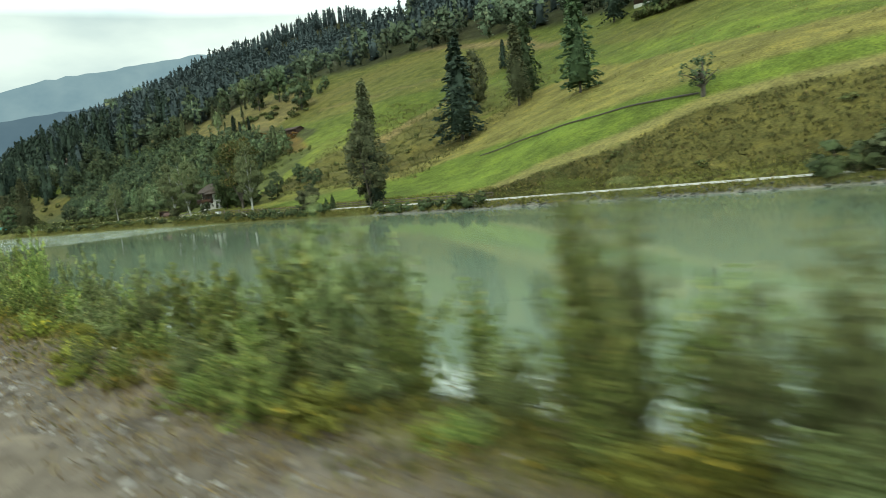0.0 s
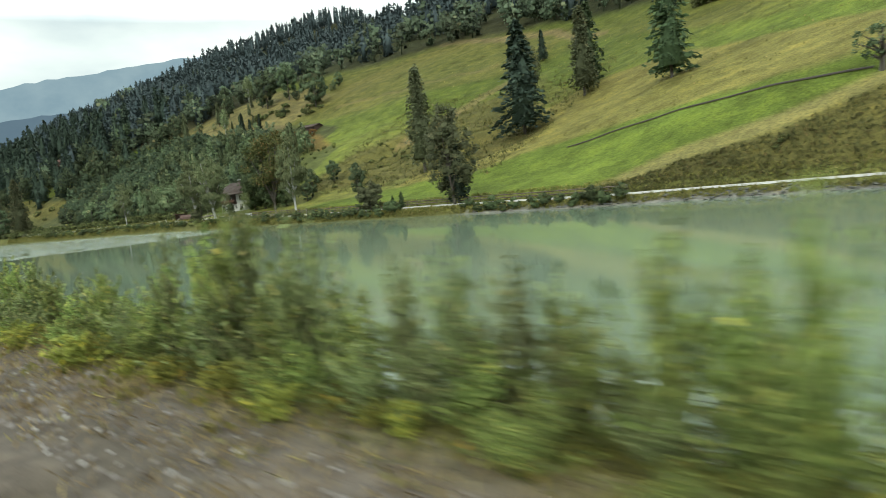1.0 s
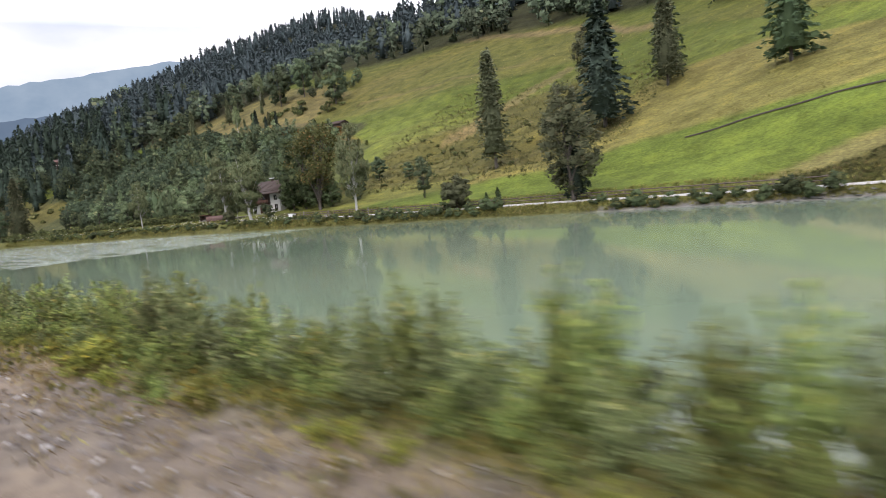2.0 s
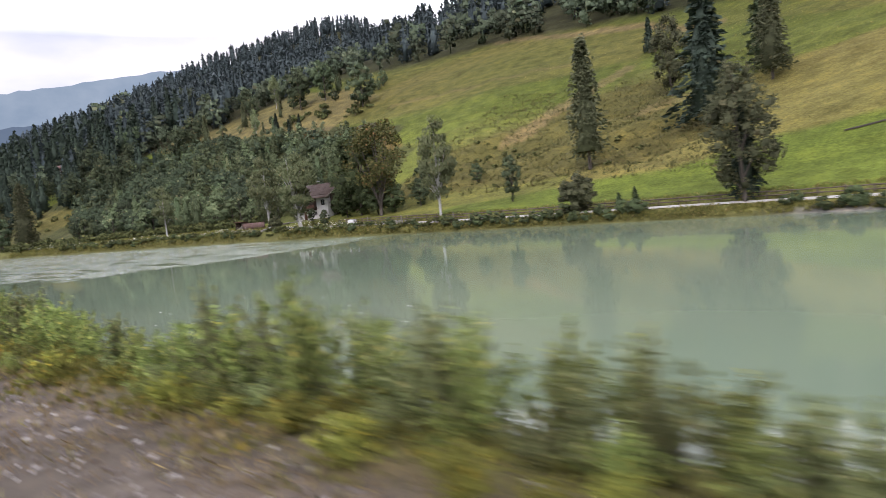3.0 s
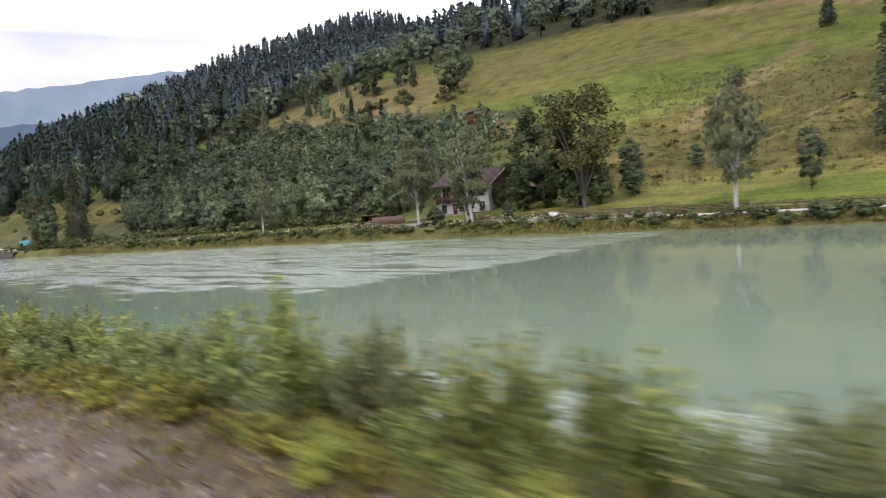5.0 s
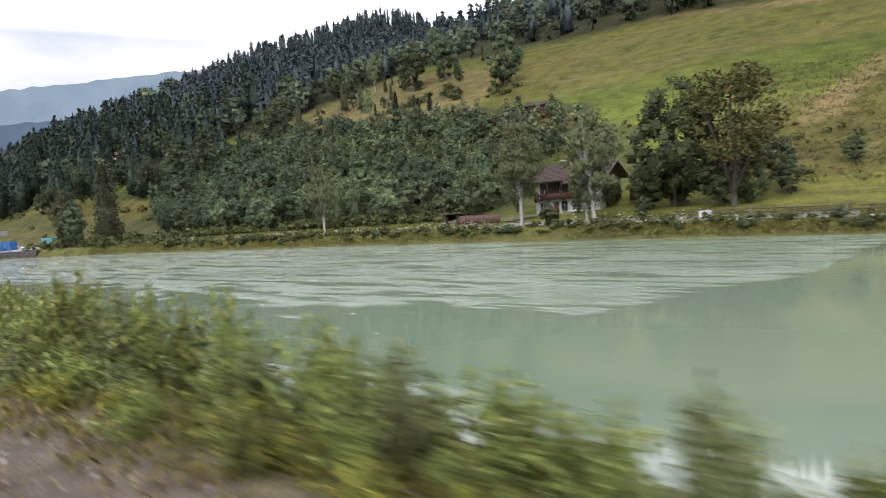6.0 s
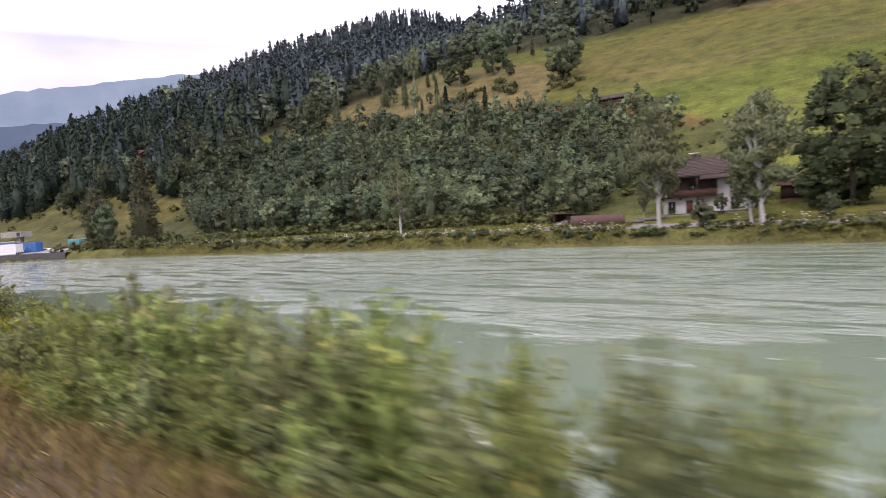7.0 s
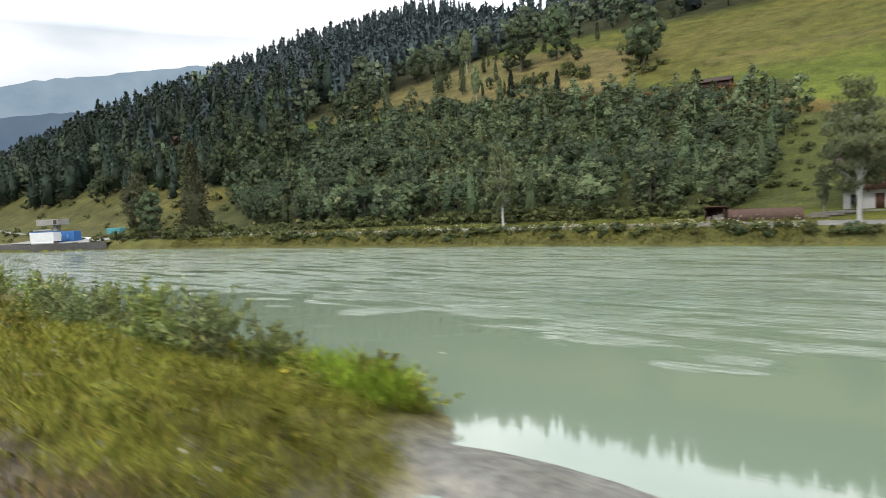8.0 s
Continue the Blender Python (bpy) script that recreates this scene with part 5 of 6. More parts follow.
def hides_house(s_, p_):
    """The clearing below the house among the hillside trees."""
    return 440 < s_ < 500 and p_ > 128 and abs(p_ - 0.4805 * (s_ - 163)) < 7


def hides_pylon(s_, p_):
    """The cleared strip in which the pylon stands."""
    return 462 < s_ < 524 and abs(p_ - 248.8 - 0.684 * (s_ - 517)) < 8


spruce_spots, broad_spots = [], []
for _ in range(4600):
    s_ = wr.uniform(-60, 880)
    d_ = wr.uniform(40, 560)
    e_ = float(np.interp(s_, EDGE_S, EDGE_D))
    if d_ < e_ or wr.random() < 0.6 * (d_ > 330 and s_ < 500) or (s_ < 120 and d_ > 260):
        continue
    if hides_house(s_, far(s_, d_)) or hides_pylon(s_, far(s_, d_)):
        continue
    q = (s_, far(s_, d_), wr.uniform(15, 24), wr.uniform(0.85, 1.2))
    if d_ < e_ + 40 and wr.random() < 0.75:
        broad_spots.append((q[0], q[1], wr.uniform(10, 18), wr.uniform(0.9, 1.3)))
    elif wr.random() < 0.05 and d_ < 260:
        broad_spots.append(q)
    else:
        spruce_spots.append(q)
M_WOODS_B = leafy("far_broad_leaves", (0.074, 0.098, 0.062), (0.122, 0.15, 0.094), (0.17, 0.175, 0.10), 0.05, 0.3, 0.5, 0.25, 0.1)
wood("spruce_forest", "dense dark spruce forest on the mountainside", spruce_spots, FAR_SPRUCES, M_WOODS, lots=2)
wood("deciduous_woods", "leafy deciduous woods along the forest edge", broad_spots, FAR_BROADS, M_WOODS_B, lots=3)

# open woods above and left of the plantation
OPEN = [(BROAD, 460, 124, 24), (BROAD, 430, 142, 18), (BROAD, 399, 140, 17), (BROAD, 369, 134, 16), (BIRCH, 341, 130, 18), (BROAD, 307, 116, 22),
        (BROAD, 296, 122, 20), (BROAD, 259, 107, 18.5), (SPRUCE, 281, 85, 8), (SPRUCE, 297, 92, 9.5), (SPRUCE, 279, 89, 8), (LARCH, 336, 105, 13),
        (LARCH, 322, 100, 12), (BIRCH, 310, 91, 13.5), (BROAD, 385, 112, 15), (BROAD, 415, 104, 18), (SPRUCE, 440, 92, 24), (SPRUCE, 452, 86, 26),
        (SPRUCE, 430, 98, 23), (SPRUCE, 466, 80, 25), (BROAD, 372, 92, 15), (LARCH, 355, 96, 15), (BROAD, 345, 118, 14), (SPRUCE, 480, 74, 24)]
for k, s_, d_, h in OPEN:
    plant(k, s_, far(s_, d_), h)
mixed_b, mixed_s = [], []
for _ in range(75):
    s_ = wr.uniform(345, 480)
    d_ = wr.uniform(24, 100)
    if d_ > np.interp(s_, [345, 380, 430, 480], [70, 46, 38, 46]):
        (mixed_b if wr.random() < 0.6 else mixed_s).append((s_, far(s_, d_), wr.uniform(10, 20), wr.uniform(0.9, 1.25)))
MID_BROADS = [joined(*broad(130 + i, 34, 28, 0.36, 0.033, 0.0, limbs=4, spread=0.32, core=0.5, fine=False)) for i in range(3)]
MID_SPRUCES = [conifer(134 + i, 22, 7, 4, 0.22, 0.034, 0.04, 0.8, 0.3, core=0.5)[1] for i in range(2)]
wood("mixed_woods", "mixed leafy woods on the hillside", mixed_b, MID_BROADS, M_BROAD)
tall_s = []
for _ in range(190):
    s_ = wr.uniform(405, 660)
    d_ = wr.uniform(42, 130)
    if d_ > np.interp(s_, [405, 430, 520, 640], [92, 64, 46, 44]) and not hides_house(s_, far(s_, d_)):
        tall_s.append((s_, far(s_, d_), wr.uniform(20, 29), wr.uniform(0.85, 1.15)))
wood("tall_spruces", "tall dark spruces at the foot of the forest", mixed_s + tall_s, MID_SPRUCES, M_SPRUCE)
for _ in range(26):
    s_, d_ = wr.uniform(265, 345), wr.uniform(92, 140)
    plant([BROAD, YOUNG, LARCH][wr.integers(3)], s_, far(s_, d_), wr.uniform(4, 9), label="small scattered tree on the dry upper slope")
for _ in range(24):
    s_, d_ = wr.uniform(250, 300), wr.uniform(98, 112)
    plant(SCRUB, s_, far(s_, d_), wr.uniform(1.5, 3.5), label="low shrub on the dry upper slope")

# plantation: the front rows one by one, the rest behind them joined
back_spots, dark_spots = [], []
count = 0
for gs_ in np.arange(211, 402, 4.7):
    for gd_ in np.arange(16, 94, 5.0):
        s_, d_ = gs_ + wr.uniform(-1.7, 1.7), gd_ + wr.uniform(-1.7, 1.7)
        top = np.interp(s_, [211, 216, 250, 297, 374, 402], [64, 66, 78, 82, 88, 78])
        low = np.interp(s_, [211, 290, 330, 350, 372, 402], [16, 16, 19, 27, 40, 62])
        if low < d_ < top:
            h = wr.uniform(5.0, 10.5) + (1.0 if d_ < 24 else 0)
            dark = wr.random() < np.interp(s_, [211, 260, 300, 340, 402], [0.2, 0.25, 0.45, 0.75, 0.8])
            if d_ < 44 and count < 295:
                count += 1
                plant(THICKET if dark else YOUNG, s_, far(s_, d_), h, wr.uniform(0.85, 1.25), group="hillside plantation")
            else:
                (dark_spots if dark else back_spots).append((s_, far(s_, d_), h, wr.uniform(0.9, 1.3)))
BACK = [joined(*broad(120 + i, 20, 18, 0.28, 0.042, 0.0, limbs=2, spread=0.34, core=0.62, fine=False, point=0.8)) for i in range(3)] + [joined(*conifer(124, 15, 7, 5, 0.24, 0.045, 0.03, 0.7, 0.1))]
wood("plantation_trees", "dense young grey-green trees covering the hillside", back_spots, BACK, M_YOUNG, lots=4)
wood("thicket", "dense dark leafy thicket among the young trees", dark_spots, [joined(*broad(126 + i, 24, 18, 0.38, 0.045, 0.0, limbs=2, spread=0.3, core=0.66, fine=False)) for i in range(3)], M_THICKET, lots=3)

M_RUST = leafy("rusty_bracken", (0.11, 0.065, 0.022), (0.24, 0.135, 0.04), (0.20, 0.17, 0.06), 0.2, 0.3)
rust = [(s_, far(s_, d_ + (s_ - 212) * 0.2), h_, 1.3) for s_, d_, h_ in zip(wr.uniform(222, 272, 70), wr.uniform(66, 74, 70), wr.uniform(1.2, 2.6, 70))]
wood("bracken", "rusty orange bracken above the young trees", rust, [joined(*broad(150 + i, 9, 16, 0.6, 0.11, 0.0, limbs=2, spread=0.42, core=0.6, fine=False)) for i in range(2)], M_RUST, "bracken")

# single trees
FIR = plant_kind("fir_tree", "broad mid-green conifer on the meadow slope", "tree", [conifer(25, 28, 9, 8, 0.24, 0.028, 0.08, 0.75, 0.15)], M_BARK,
                 leafy("fir_needles", (0.040, 0.062, 0.032), (0.090, 0.122, 0.058), (0.13, 0.135, 0.06), 0.06, 0.3, 0.6, 1.0, 0.25))
GNARL = plant_kind("gnarled_tree", "old gnarled half-bare tree on the slope", "tree", [broad(45, 26, 16, 0.42, 0.045, 0.22, limbs=26, spread=0.2, split=False, girth=0.05)], M_BARK, M_BROAD)
for k, s_, p_, h, w in [(FIR, 68.5, 126, 22, 1.1), (SPRUCE, 104.2, 126.8, 27, 1.25), (ASPEN, 118, 152, 20, 0.9), (LARCH, 95, 141, 21, 1.15), (GNARL, 32.2, 95.3, 6.3, 1.2),
                        (SPRUCE, 88.9, 79.6, 14.0, 0.8), (LARCH, 121, 108.4, 24, 1.1), (SPRUCE, 137.6, 197, 11, 1.1), (FIR, 97.5, 150, 21, 1.0),
                        (BROAD, 130.7, 95.5, 9.2, 0.8), (BIRCH, 137.2, 82.3, 19, 1.15), (ASH, 163.2, 95, 21.5, 1.05), (DARK, 172.4, 98.2, 20.5, 1.0), (DARK, 176, 97.2, 9, 1.1), (DARK, 165.5, 96.5, 9, 1.15), (DARK, 161.5, 97.5, 7, 1.2), (BROAD, 188.4, 97.0, 3.4, 1.0),
                        (BROAD, 158.5, 104, 8.5, 1.0), (BROAD, 157, 101, 5.5, 1.3), (BIRCH, 195.0, 89.6, 18.5, 1.35), (BIRCH, 181.2, 88.0, 17.5, 1.6), (BIRCH, 182.6, 88.6, 11, 1.7), (BIRCH, 247, 91.5, 16, 1.25),
                        (BIRCH, 199.5, 95.8, 7, 0.9), (ASPEN, 372, 86, 20, 1.0), (LARCH, 340, 85.5, 25, 1.25), (BROAD, 362, 84, 15, 1.0), (BROAD, 470, 112, 11, 1.0), (BROAD, 163, 116, 6.5, 1.2),
                        (BROAD, 150, 113, 5, 1.2), (FIR, 102.3, 79.8, 3.2, 1.1), (FIR, 104.6, 79.9, 2.6, 1.2), (ALDER, 12.4, 71.9, 3.4, 1.2), (ALDER, 10.6, 72.4, 3.0, 1.2), (BROAD, 174, 88.5, 4.0, 1.1),
                        (FIR, 76, 195, 22, 1), (FIR, 66, 190, 20, 1), (SPRUCE, 96, 205, 22, 1)]:
    plant(k, s_, p_, h, w)
for s_, p_, h_ in ((184.2, 101.6, 4.8), (184.6, 104.6, 4.2)):
    plant(DARK, s_, p_, h_, 0.85, label="dark shrub tree against the end wall of the farmhouse")
plant(ASPEN, 88.6, 78.2, 17.2, 0.95, 0)
plant(ASPEN, 110.8, 80.2, 6.0, 1.1, 1, label="rounded grey-green bush beside the towpath")
plant(ASPEN, 8.0, 73.0, 4.6, 1.1, 1, label="rounded grey-green bush beside the towpath")
plant(ASPEN, 187.9, 85.9, 3.8, 1.0, 1, label="grey-green bush on the bank below the farmhouse")
for i in range(16):
    plant(SCRUB, 62 + i * 1.4 + wr.uniform(-.5, .5), 186 + 0.5 * i, wr.uniform(2.5, 4), label="clipped dark hedge shrub by the upper farm")
small = [(s_, far(s_, d_), h_, 1.2) for s_, d_, h_ in zip(wr.uniform(112, 178, 60), wr.uniform(28, 60, 60), wr.uniform(0.5, 1.4, 60))]
small += [(s_, far(s_, d_), h_, 1.4) for s_, d_, h_ in zip(wr.uniform(-5, 52, 10), wr.uniform(7, 18, 10), wr.uniform(0.5, 1.2, 10))]
small += [(s_, far(s_, d_), h_, 1.2) for s_, d_, h_ in zip(wr.uniform(370, 560, 60), wr.uniform(8, 55, 60), wr.uniform(1.0, 3.4, 60)) if not (380 < s_ < 425 and d_ < 24)]
small += [(s_, far(s_, d_), h_, 1.2) for s_, d_, h_ in zip(wr.uniform(296, 384, 130), wr.uniform(0.5, 14, 130), wr.uniform(1.0, 3.2, 130))]
small += [(s_, far(s_, d_), h_, 1.2) for s_, d_, h_ in zip(wr.uniform(214, 300, 110), wr.uniform(11, 17, 110), wr.uniform(1.0, 2.6, 110))]
small += [(s_, far(s_, d_), h_, 1.3) for s_, d_, h_ in zip(wr.uniform(197, 212, 70), wr.uniform(26, 64, 70), wr.uniform(0.5, 1.3, 70))]
wood("scattered_scrub", "low green scrub scattered over bank and slope", small, [joined(*broad(140 + i, 9, 14, 0.6, 0.12, 0.0, limbs=2, spread=0.42, split=True, girth=0.02, core=0.7, fine=False)) for i in range(3)], M_SCRUB, "scrub")
# bank vegetation along the water
for i in range(190):
    s_ = 56 + i * 1.3 + wr.uniform(-0.8, 0.8)
    if wr.random() < np.interp(s_, [56, 66, 83, 85, 100, 102, 128, 140, 170, 300], [0.2, 0.85, 0.85, 0.12, 0.12, 0.95, 0.95, 0.9, 0.95, 1.0]):
        if s_ < 132:
            plant(ALDER, s_, far(s_, wr.uniform(0.0, 1.2)), wr.uniform(0.9, 2.0), wr.uniform(0.9, 1.3), group="bank shrubs")
        else:
            h = wr.uniform(0.7, 1.5) * np.interp(s_, [130, 160, 300], [1.0, 1.0, 1.1])
            plant(ALDER if wr.random() < 0.3 else SCRUB, s_, far(s_, wr.uniform(0.3, 1.9)), h, wr.uniform(1.0, 1.5), group="bank shrubs")


def tufts(name, label, material, n, s0, s1, place, length, width, per, rise, spread, seed):
    """Grasses, weeds or blossoms past counting: blades in clumps at places drawn along the bank."""
    rng = np.random.default_rng(seed)
    s_ = rng.uniform(s0, s1, n)
    p_ = place(rng, s_)
    z_ = land(s_, p_)
    keep = (z_ > 0.12) & ~((s_ > 184.5) & (s_ < np.interp(p_, [6.2, 7, 8.2, 9.7, 11.9, 12.6, 14], [184.5, 193.0, 193.8, 196.0, 197.0, 198.2, 199])))
    s_, p_, z_ = s_[keep], p_[keep], z_[keep]
    m = len(s_)
    ks = np.repeat(s_, per) + rng.normal(size=m * per) * spread
    kp = np.repeat(p_, per) + rng.normal(size=m * per) * spread
    hz = np.repeat(rng.uniform(0.5, 1.3, m), per) * rng.uniform(0.3, 1.0, m * per) * rise
    at = np.column_stack([ks * UX + kp * UY, ks * UY - kp * UX, np.repeat(z_, per) + hz])
    way = np.column_stack([rng.normal(size=m * per) * 0.35, rng.normal(size=m * per) * 0.35, np.ones(m * per)])
    v, q = leaves(rng, at, length, width, way)
    # blades turn their faces to the river
    n = np.cross(v[q[:, 2]] - v[q[:, 0]], v[q[:, 3]] - v[q[:, 1]])
    q = np.where((n @ np.array((-UY, UX, 0.3)) < 0)[:, None], q[:, ::-1], q)
    me = mesh_of(name, v, q, [material], True)
    up = np.repeat(np.column_stack([rng.normal(size=(len(q), 2)) * 0.35, np.ones(len(q))]), 4, axis=0)
    up /= np.linalg.norm(up, axis=1)[:, None]
    me.normals_split_custom_set_from_vertices(up.astype(np.float32))
    return tagged(new(name, me), label, "grass", kind="stuff")


tufts("bank_grass", "long grass along the far river bank", M_GRASS, 12500, -20, 345, lambda r, s: shore_far(s) + np.where(r.random(len(s)) < 0.6, r.uniform(-0.3, np.where(s < 178, 1.3, 2.1), len(s)), r.uniform(4.9, 9.5, len(s))), 0.5, 0.14, 4, 0.35, 0.25, 31)
tufts("bank_blossoms", "cream flower umbels along the far bank", M_BLOOM, 260, 160, 335, lambda r, s: shore_far(s) + r.uniform(0.8, 3.6, len(s)), 0.22, 0.2, 5, 1.3, 0.28, 32)
tufts("slope_grass", "tussocks of tall yellowed grass on the pasture", M_TUSSOCK, 3600, 96, 180, lambda r, s: shore_far(s) + r.uniform(24, 95, len(s)), 0.7, 0.2, 4, 0.4, 0.4, 33)
tufts("pasture_grass", "rough brown-green tussocks on the steep pasture", M_TUSSOCK, 3000, -12, 62, lambda r, s: shore_far(s) + 5 + r.uniform(0, 1, len(s)) * (np.interp(s, [-60, 10, 20, 32, 42, 54, 62], [30, 24, 23.4, 21.5, 16.5, 12.5, 7]) - 5), 0.55, 0.2, 4, 0.3, 0.35, 34)
tufts("meadow_tussocks", "taller seed heads in the meadow", M_GRASS, 1500, 0, 190, lambda r, s: shore_far(s) + r.uniform(34, 130, len(s)), 0.5, 0.2, 3, 0.3, 0.35, 35)

# riprap along the lower far bank
rip = tagged(new("riprap"), "grey riprap stones along the waterline of the far bank", "stones", kind="structure")


def stone_mesh(seed, flat=0.65):
    rng = np.random.default_rng(seed)
    bm = bmesh.new()
    bmesh.ops.create_icosphere(bm, subdivisions=1, radius=0.5)
    for v in bm.verts:
        v.co = Vector(v.co) * float(rng.uniform(0.7, 1.25))
        v.co.z *= flat
    me = bpy.data.meshes.new("stone")
    bm.to_mesh(me)
    bm.free()
    return me


ROCKS = [stone_mesh(i) for i in range(5)]
for r_ in ROCKS:
    r_.materials.append(M_ROCK)
for i in range(260):
    s_ = wr.uniform(-8, 66)
    d_ = wr.uniform(-0.5, 1.1)
    k = wr.uniform(0.25, 0.65)
    o = new("stone", ROCKS[i % 5])
    o.parent = rip
    o.matrix_basis = Matrix.LocRotScale(W(s_, far(s_, d_), float(land(s_, far(s_, d_))[0]) + 0.08), Euler((wr.uniform(-0.4, 0.4), wr.uniform(-0.4, 0.4), wr.uniform(0, 6.28))), (k * 1.3, k, k * 0.8))

# ---- railway side: the hedge of willows and weeds between gravel and water ----
# how high the growth stands over the ballast, in decimetres, metre by metre along the line
HEDGE = [int(q) / 10 for q in """
20 23 24 14 25 24 4 1 14 21 23 19 17 14 12 10 16 17 11 0 0 1 2 4 6 6 21 16 20 8 16 20 20 9 24 26 26 21 21 26
22 4 2 16 8 3 0 12 11 15 15 12 16 15 12 15 13 9 8 9 9 11 14 16 15 13 11 10 7 11 12 7 11 9 5 11 8 12 14 10
9 16 12 12 16 5 6 4 5 1 5 8 9 7 7 11 11 14 11 9 10 12 8 12 13 14 12 6 4 7 6 5 5 5 5 12 13 9 10 10
8 7 11 11 9 10 13 14 15 13 12 9 7 5 8 5 10 10 5 9 11 3 4 2 12 7 10 10 13 14 12 13 9 12 17 18 15 15 18 13
15 14 13 13 13 16 15 15 16 13 15 18 18 14 17 15 17 17 14 14 12 10 11 10 14 13 12
""".split()]


def hedge_up(s_):
    return float(np.interp(s_, np.arange(len(HEDGE)) * 1.0, HEDGE))


def hedge_row(n, p0, spread, share, low, high, lean):
    """One row of the hedge; share: how much of the hedge's height this row reaches; lean: half the width of a bush."""
    for i in range(n):
        s_ = 1.0 + (i + wr.uniform(-0.3, 0.3)) * 183.0 / n
        p_ = p0 + wr.uniform(-spread, spread)
        up = hedge_up(s_)
        hgt = up * share + float(rail_level(s_) - land(s_, p_)[0])
        if p_ > shore_near(s_) - 0.2 or hgt < 0.35 or up < 0.2 or s_ > 182.6 or (s_ > 178.5 and p_ < 6.2):
            continue
        k = [BUSH, BUSH_B, BUSH, BUSH_B, WEED][wr.integers(5)] if up < 1.7 else [BUSH, BUSH_B][wr.integers(2)]
        tall = max(hgt * 1.27 * wr.uniform(low, high), 0.5)
        if k is WEED and tall > 0.9:
            k = BUSH
        room = min(max(0.65 + 0.35 * min(hedge_up(s_ - 1.3), hedge_up(s_ + 1.3)) / max(up, 0.3), 0.72), 1.0)
        wide = min(max(lean * room * wr.uniform(0.9, 1.2) / (0.48 * tall), 0.35), 1.4)
        plant(k, s_, p_, tall, wide, sink=0.1, group="railway hedge")


hedge_row(165, 5.6, 0.4, 0.55, 0.6, 1.0, 0.9)
hedge_row(190, 6.5, 0.35, 1.0, 0.88, 1.1, 0.95)
hedge_row(125, 7.9, 0.6, 0.8, 0.6, 1.0, 1.0)
for i in range(170):
    s_ = 2 + i * 1.05 + wr.uniform(-0.5, 0.5)
    if s_ < 179:
        edge = float(np.interp(s_, [0, 8, 12, 15, 19, 35, 50, 80, 100, 107, 110, 114, 119, 146, 158, 167, 174, 180], [4.9, 4.5, 3.5, 3.6, 4.7, 4.3, 4.1, 4.4, 4.3, 4.5, 4.1, 4.9, 4.2, 4.9, 4.3, 4.5, 4.9, 4.8]))
        up = wr.uniform(0.35, 0.85)
        plant([WEED, BUSH, WEED][wr.integers(3)] if up > 0.5 else WEED, s_, edge + wr.uniform(-0.1, 0.7), up, wr.uniform(1.1, 1.6), sink=0.05, group="verge weeds")
for s_, p_, h in ((8.6, 4.3, 1.3), (9.5, 4.1, 1.0), (10.4, 4.2, 1.4), (12.6, 3.9, 0.9), (14.0, 3.8, 0.9), (100.6, 4.6, 1.0), (119.0, 4.6, 0.9), (148.6, 4.8, 1.2), (151.0, 4.7, 1.1), (156.0, 4.6, 1.2), (161.5, 4.7, 1.2), (166.0, 4.9, 1.3)):
    plant([BUSH, BUSH_B][wr.integers(2)], s_, p_, h, 1.2, sink=0.08, group="railway hedge")
for i in range(24):
    s_ = 171.0 + i * 0.5
    p_ = (7.3, 5.9)[i % 2] if s_ < 178.5 else (7.3, 6.5)[i % 2]
    h = (0.92, 0.6)[i % 2] * hedge_up(s_) + float(rail_level(s_) - land(s_, p_)[0])
    plant([BUSH, BUSH_B, BUSH][i % 3], s_, p_, h * 1.2, 1.1, sink=0.1, group="railway hedge")
# the grassy point beyond the cove
for s_, p_, h, k in [(199.6, 15.4, 1.5, WEED), (200.4, 14.0, 1.7, WEED), (201.6, 15.8, 1.8, WEED), (201.5, 12.6, 1.6, WEED), (203.4, 12.6, 2.4, BUSH_B), (204.6, 14.2, 2.2, BUSH), (206.5, 12.5, 2.6, BUSH_B), (208.5, 11.5, 2.4, BUSH_B),
                     (210.5, 13.0, 2.3, BUSH_B), (213, 16.0, 2.0, BUSH), (215, 10.5, 2.6, BUSH_B), (218, 13.5, 2.6, BUSH_B), (222, 16, 2.6, BUSH), (226, 11, 2.8, BUSH_B), (231, 15, 2.7, BUSH),
                     (236, 18, 2.6, BUSH_B), (242, 14, 2.8, BUSH_B), (250, 18, 2.8, BUSH), (258, 20, 2.8, BUSH_B), (268, 20, 2.8, BUSH_B), (280, 22, 2.8, BUSH), (295, 22, 2.8, BUSH_B),
                     (199.0, 8.0, 0.9, WEED), (197.6, 9.6, 0.8, WEED), (198.2, 6.2, 0.8, WEED), (196.4, 7.6, 0.7, WEED), (199.6, 11.2, 1.0, WEED), (200.5, 9.6, 0.9, WEED), (202.5, 7.2, 0.8, WEED), (205, 8.5, 1.1, WEED), (208, 7.5, 1.2, WEED), 
                     (204.3, 11.2, 3.0, BUSH_B), (205.6, 10.4, 2.7, BUSH), (209.5, 9.6, 2.4, BUSH_B), (211, 8.5, 1.6, BUSH), (214, 6.8, 1.7, BUSH), (219, 8.0, 2.0, BUSH_B), (224, 7, 2.2, BUSH)]:
    plant(k, s_, p_, h, 1.2, sink=0.08, label="", group="cove growth")
tufts("verge_grass", "dry yellow-green grass on the railway verge", M_GRASS, 9000, 0, 236, lambda r, s: r.uniform(5.0, 12.0, len(s)), 0.26, 0.03, 7, 0.3, 0.13, 41)
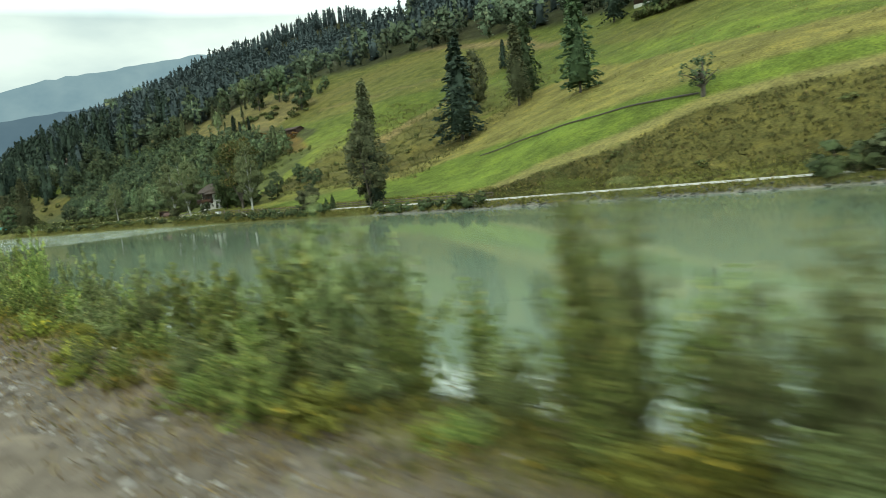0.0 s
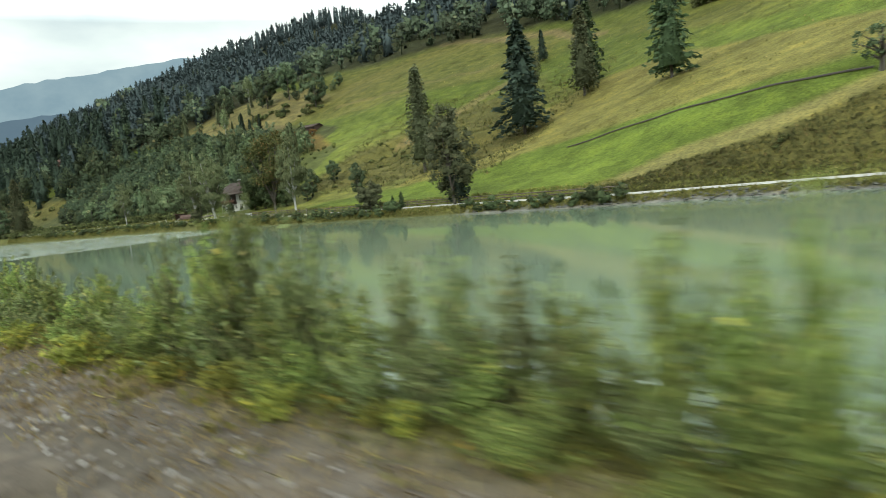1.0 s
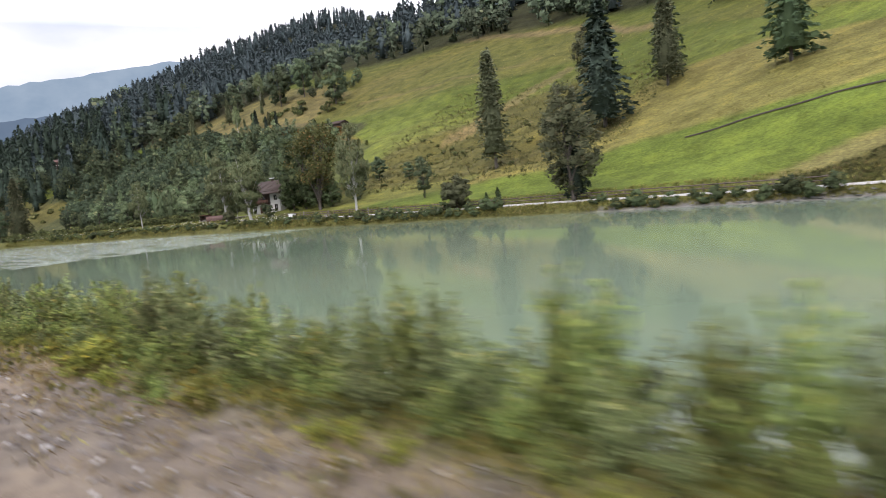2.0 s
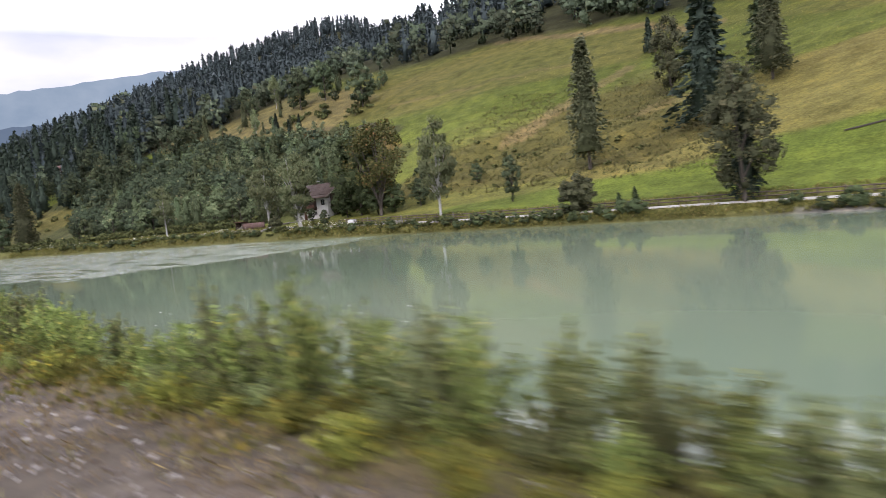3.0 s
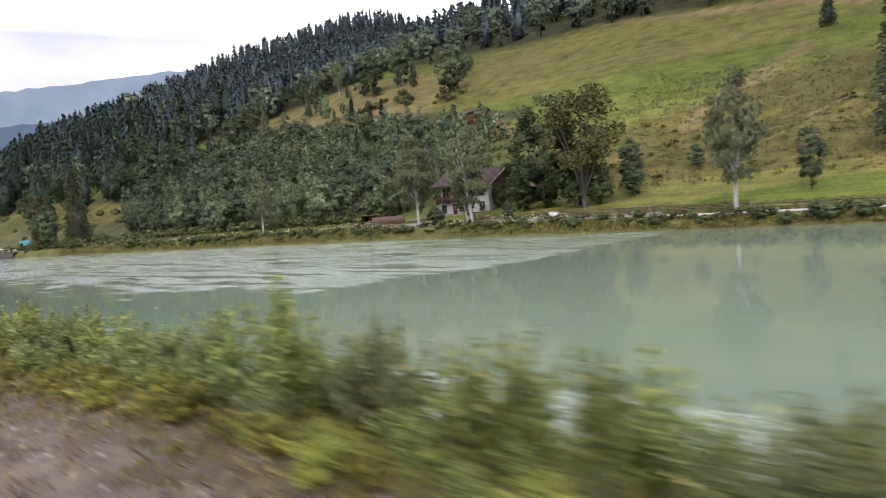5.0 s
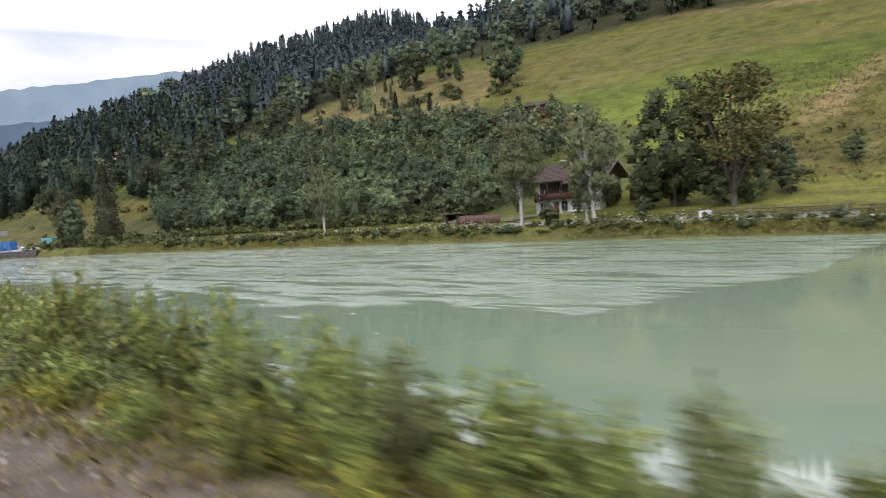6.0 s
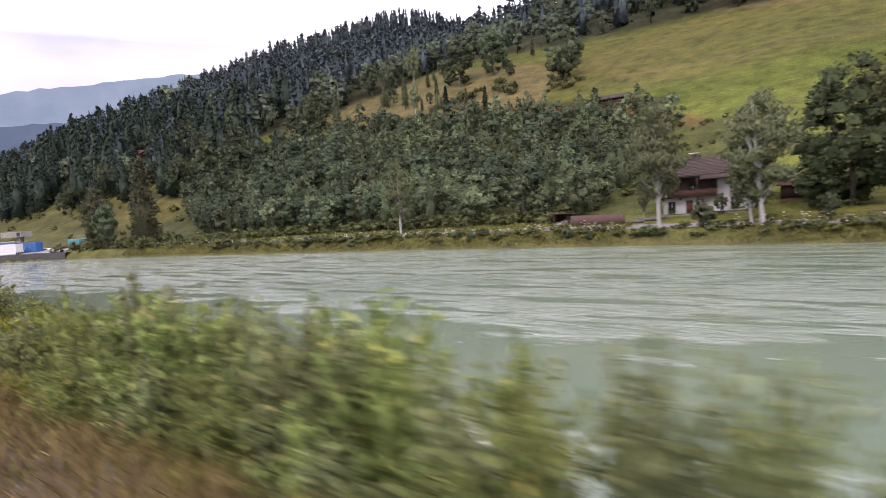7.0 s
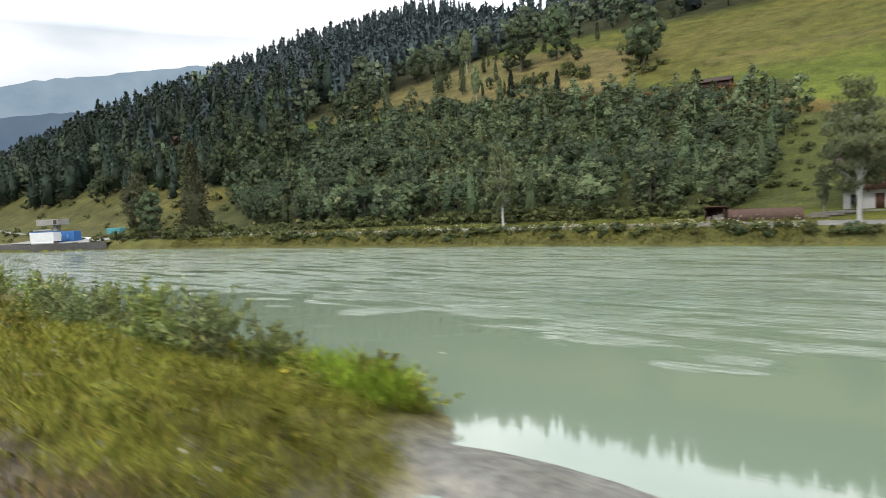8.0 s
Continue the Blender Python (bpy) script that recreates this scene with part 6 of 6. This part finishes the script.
tufts("verge_stalks", "dry brown stalks and seed heads on the gravel", M_STRAW, 2600, 0, 236, lambda r, s: 4.5 - np.abs(r.normal(0, 0.9, len(s))), 0.18, 0.025, 7, 0.2, 0.14, 42)
tufts("verge_weeds", "low yellow weeds on the gravel verge", M_WEED, 4500, 0, 236, lambda r, s: 3.4 + r.uniform(0, 1, len(s)) ** 0.6 * 3.0, 0.14, 0.07, 8, 0.2, 0.16, 43)
tufts("point_grass", "tall bright grass on the point beyond the cove", leafy("bright_grass", (0.0865, 0.114, 0.0128), (0.231, 0.241, 0.032), (0.303, 0.241, 0.0511), 0.1, 0.4), 1500, 196, 226, lambda r, s: r.uniform(5, 18, len(s)), 0.5, 0.045, 10, 0.55, 0.2, 44)

# ballast stones past counting
rng_s = np.random.default_rng(51)
ns = 7500
ss_ = rng_s.uniform(0, 215, ns)
pp_ = 2.2 + np.abs(rng_s.normal(0, 1.2, ns))
zz_ = land(ss_, pp_)
sv, sq = [], []
for i in range(ns):
    v, q = box(-0.5, 0.5, -0.5, 0.5, -0.4, 0.4)
    v = v * rng_s.uniform(0.55, 1.15, v.shape) * (rng_s.uniform(0.03, 0.085) * (1.6 if rng_s.random() < 0.06 else 1))
    f_ = rng_s.uniform(0, 6.283)
    c_, n_ = math.cos(f_), math.sin(f_)
    o = W(ss_[i], pp_[i], zz_[i] + 0.01)
    sv.append(np.column_stack([v[:, 0] * c_ - v[:, 1] * n_ + o.x, v[:, 0] * n_ + v[:, 1] * c_ + o.y, v[:, 2] + o.z]))
    sq.append(q + 8 * i)
M_STONES, nt, ln, bs = nodes_of("loose_ballast")
gi_ = nt.new("ShaderNodeNewGeometry")
rr_ = ramp_of(nt, [(0.0, (0.075, 0.058, 0.048)), (0.5, (0.16, 0.138, 0.124)), (0.85, (0.25, 0.23, 0.215)), (1.0, (0.42, 0.40, 0.38))])
ln.new(gi_.outputs["Random Per Island"], rr_.inputs[0])
ln.new(rr_.outputs[0], bs.inputs["Base Color"])
bs.inputs["Roughness"].default_value = 0.9
tagged(new("ballast_stones", mesh_of("ballast_stones", np.concatenate(sv), np.concatenate(sq), [M_STONES])), "loose grey and brown railway ballast stones", "gravel", kind="stuff")

M_RUSTY = leafy("rusty_grass", (0.14, 0.14, 0.026), (0.33, 0.315, 0.055), (0.34, 0.2, 0.06), 0.18, 0.4, 0.6)
tufts("rusty_verge", "rusty dry grass at the edge of the ballast", leafy("rusty_stalks", (0.12, 0.08, 0.035), (0.25, 0.17, 0.075), (0.27, 0.22, 0.07), 0.15, 0.35, 0.6), 1500, 160, 195, lambda r, s: r.uniform(2.7, 5.0, len(s)), 0.34, 0.022, 10, 0.4, 0.18, 49)
tufts("cove_grass", "tall rusty and yellow-green grass around the cove", M_RUSTY, 2600, 193.5, 212, lambda r, s: r.uniform(4.6, 12.8, len(s)), 0.32, 0.018, 15, 0.5, 0.22, 45)
tufts("tip_grass", "bright green reeds on the tip of the point", leafy("green_reeds", (0.12, 0.19, 0.015), (0.30, 0.40, 0.04), (0.38, 0.40, 0.06), 0.1, 0.45, 0.6), 420, 199.3, 204, lambda r, s: r.uniform(12.5, 17.0, len(s)), 0.5, 0.035, 14, 1.1, 0.22, 47)
tufts("cove_flowers", "white flower heads scattered in the cove grass", M_BLOOM, 90, 194, 212, lambda r, s: r.uniform(4.4, 11.5, len(s)), 0.07, 0.06, 4, 0.8, 0.06, 48)
tufts("ballast_grass", "dry brown grass over the ballast", M_STRAW, 2600, 0, 186, lambda r, s: r.uniform(2.2, 4.6, len(s)), 0.15, 0.022, 8, 0.16, 0.14, 46)
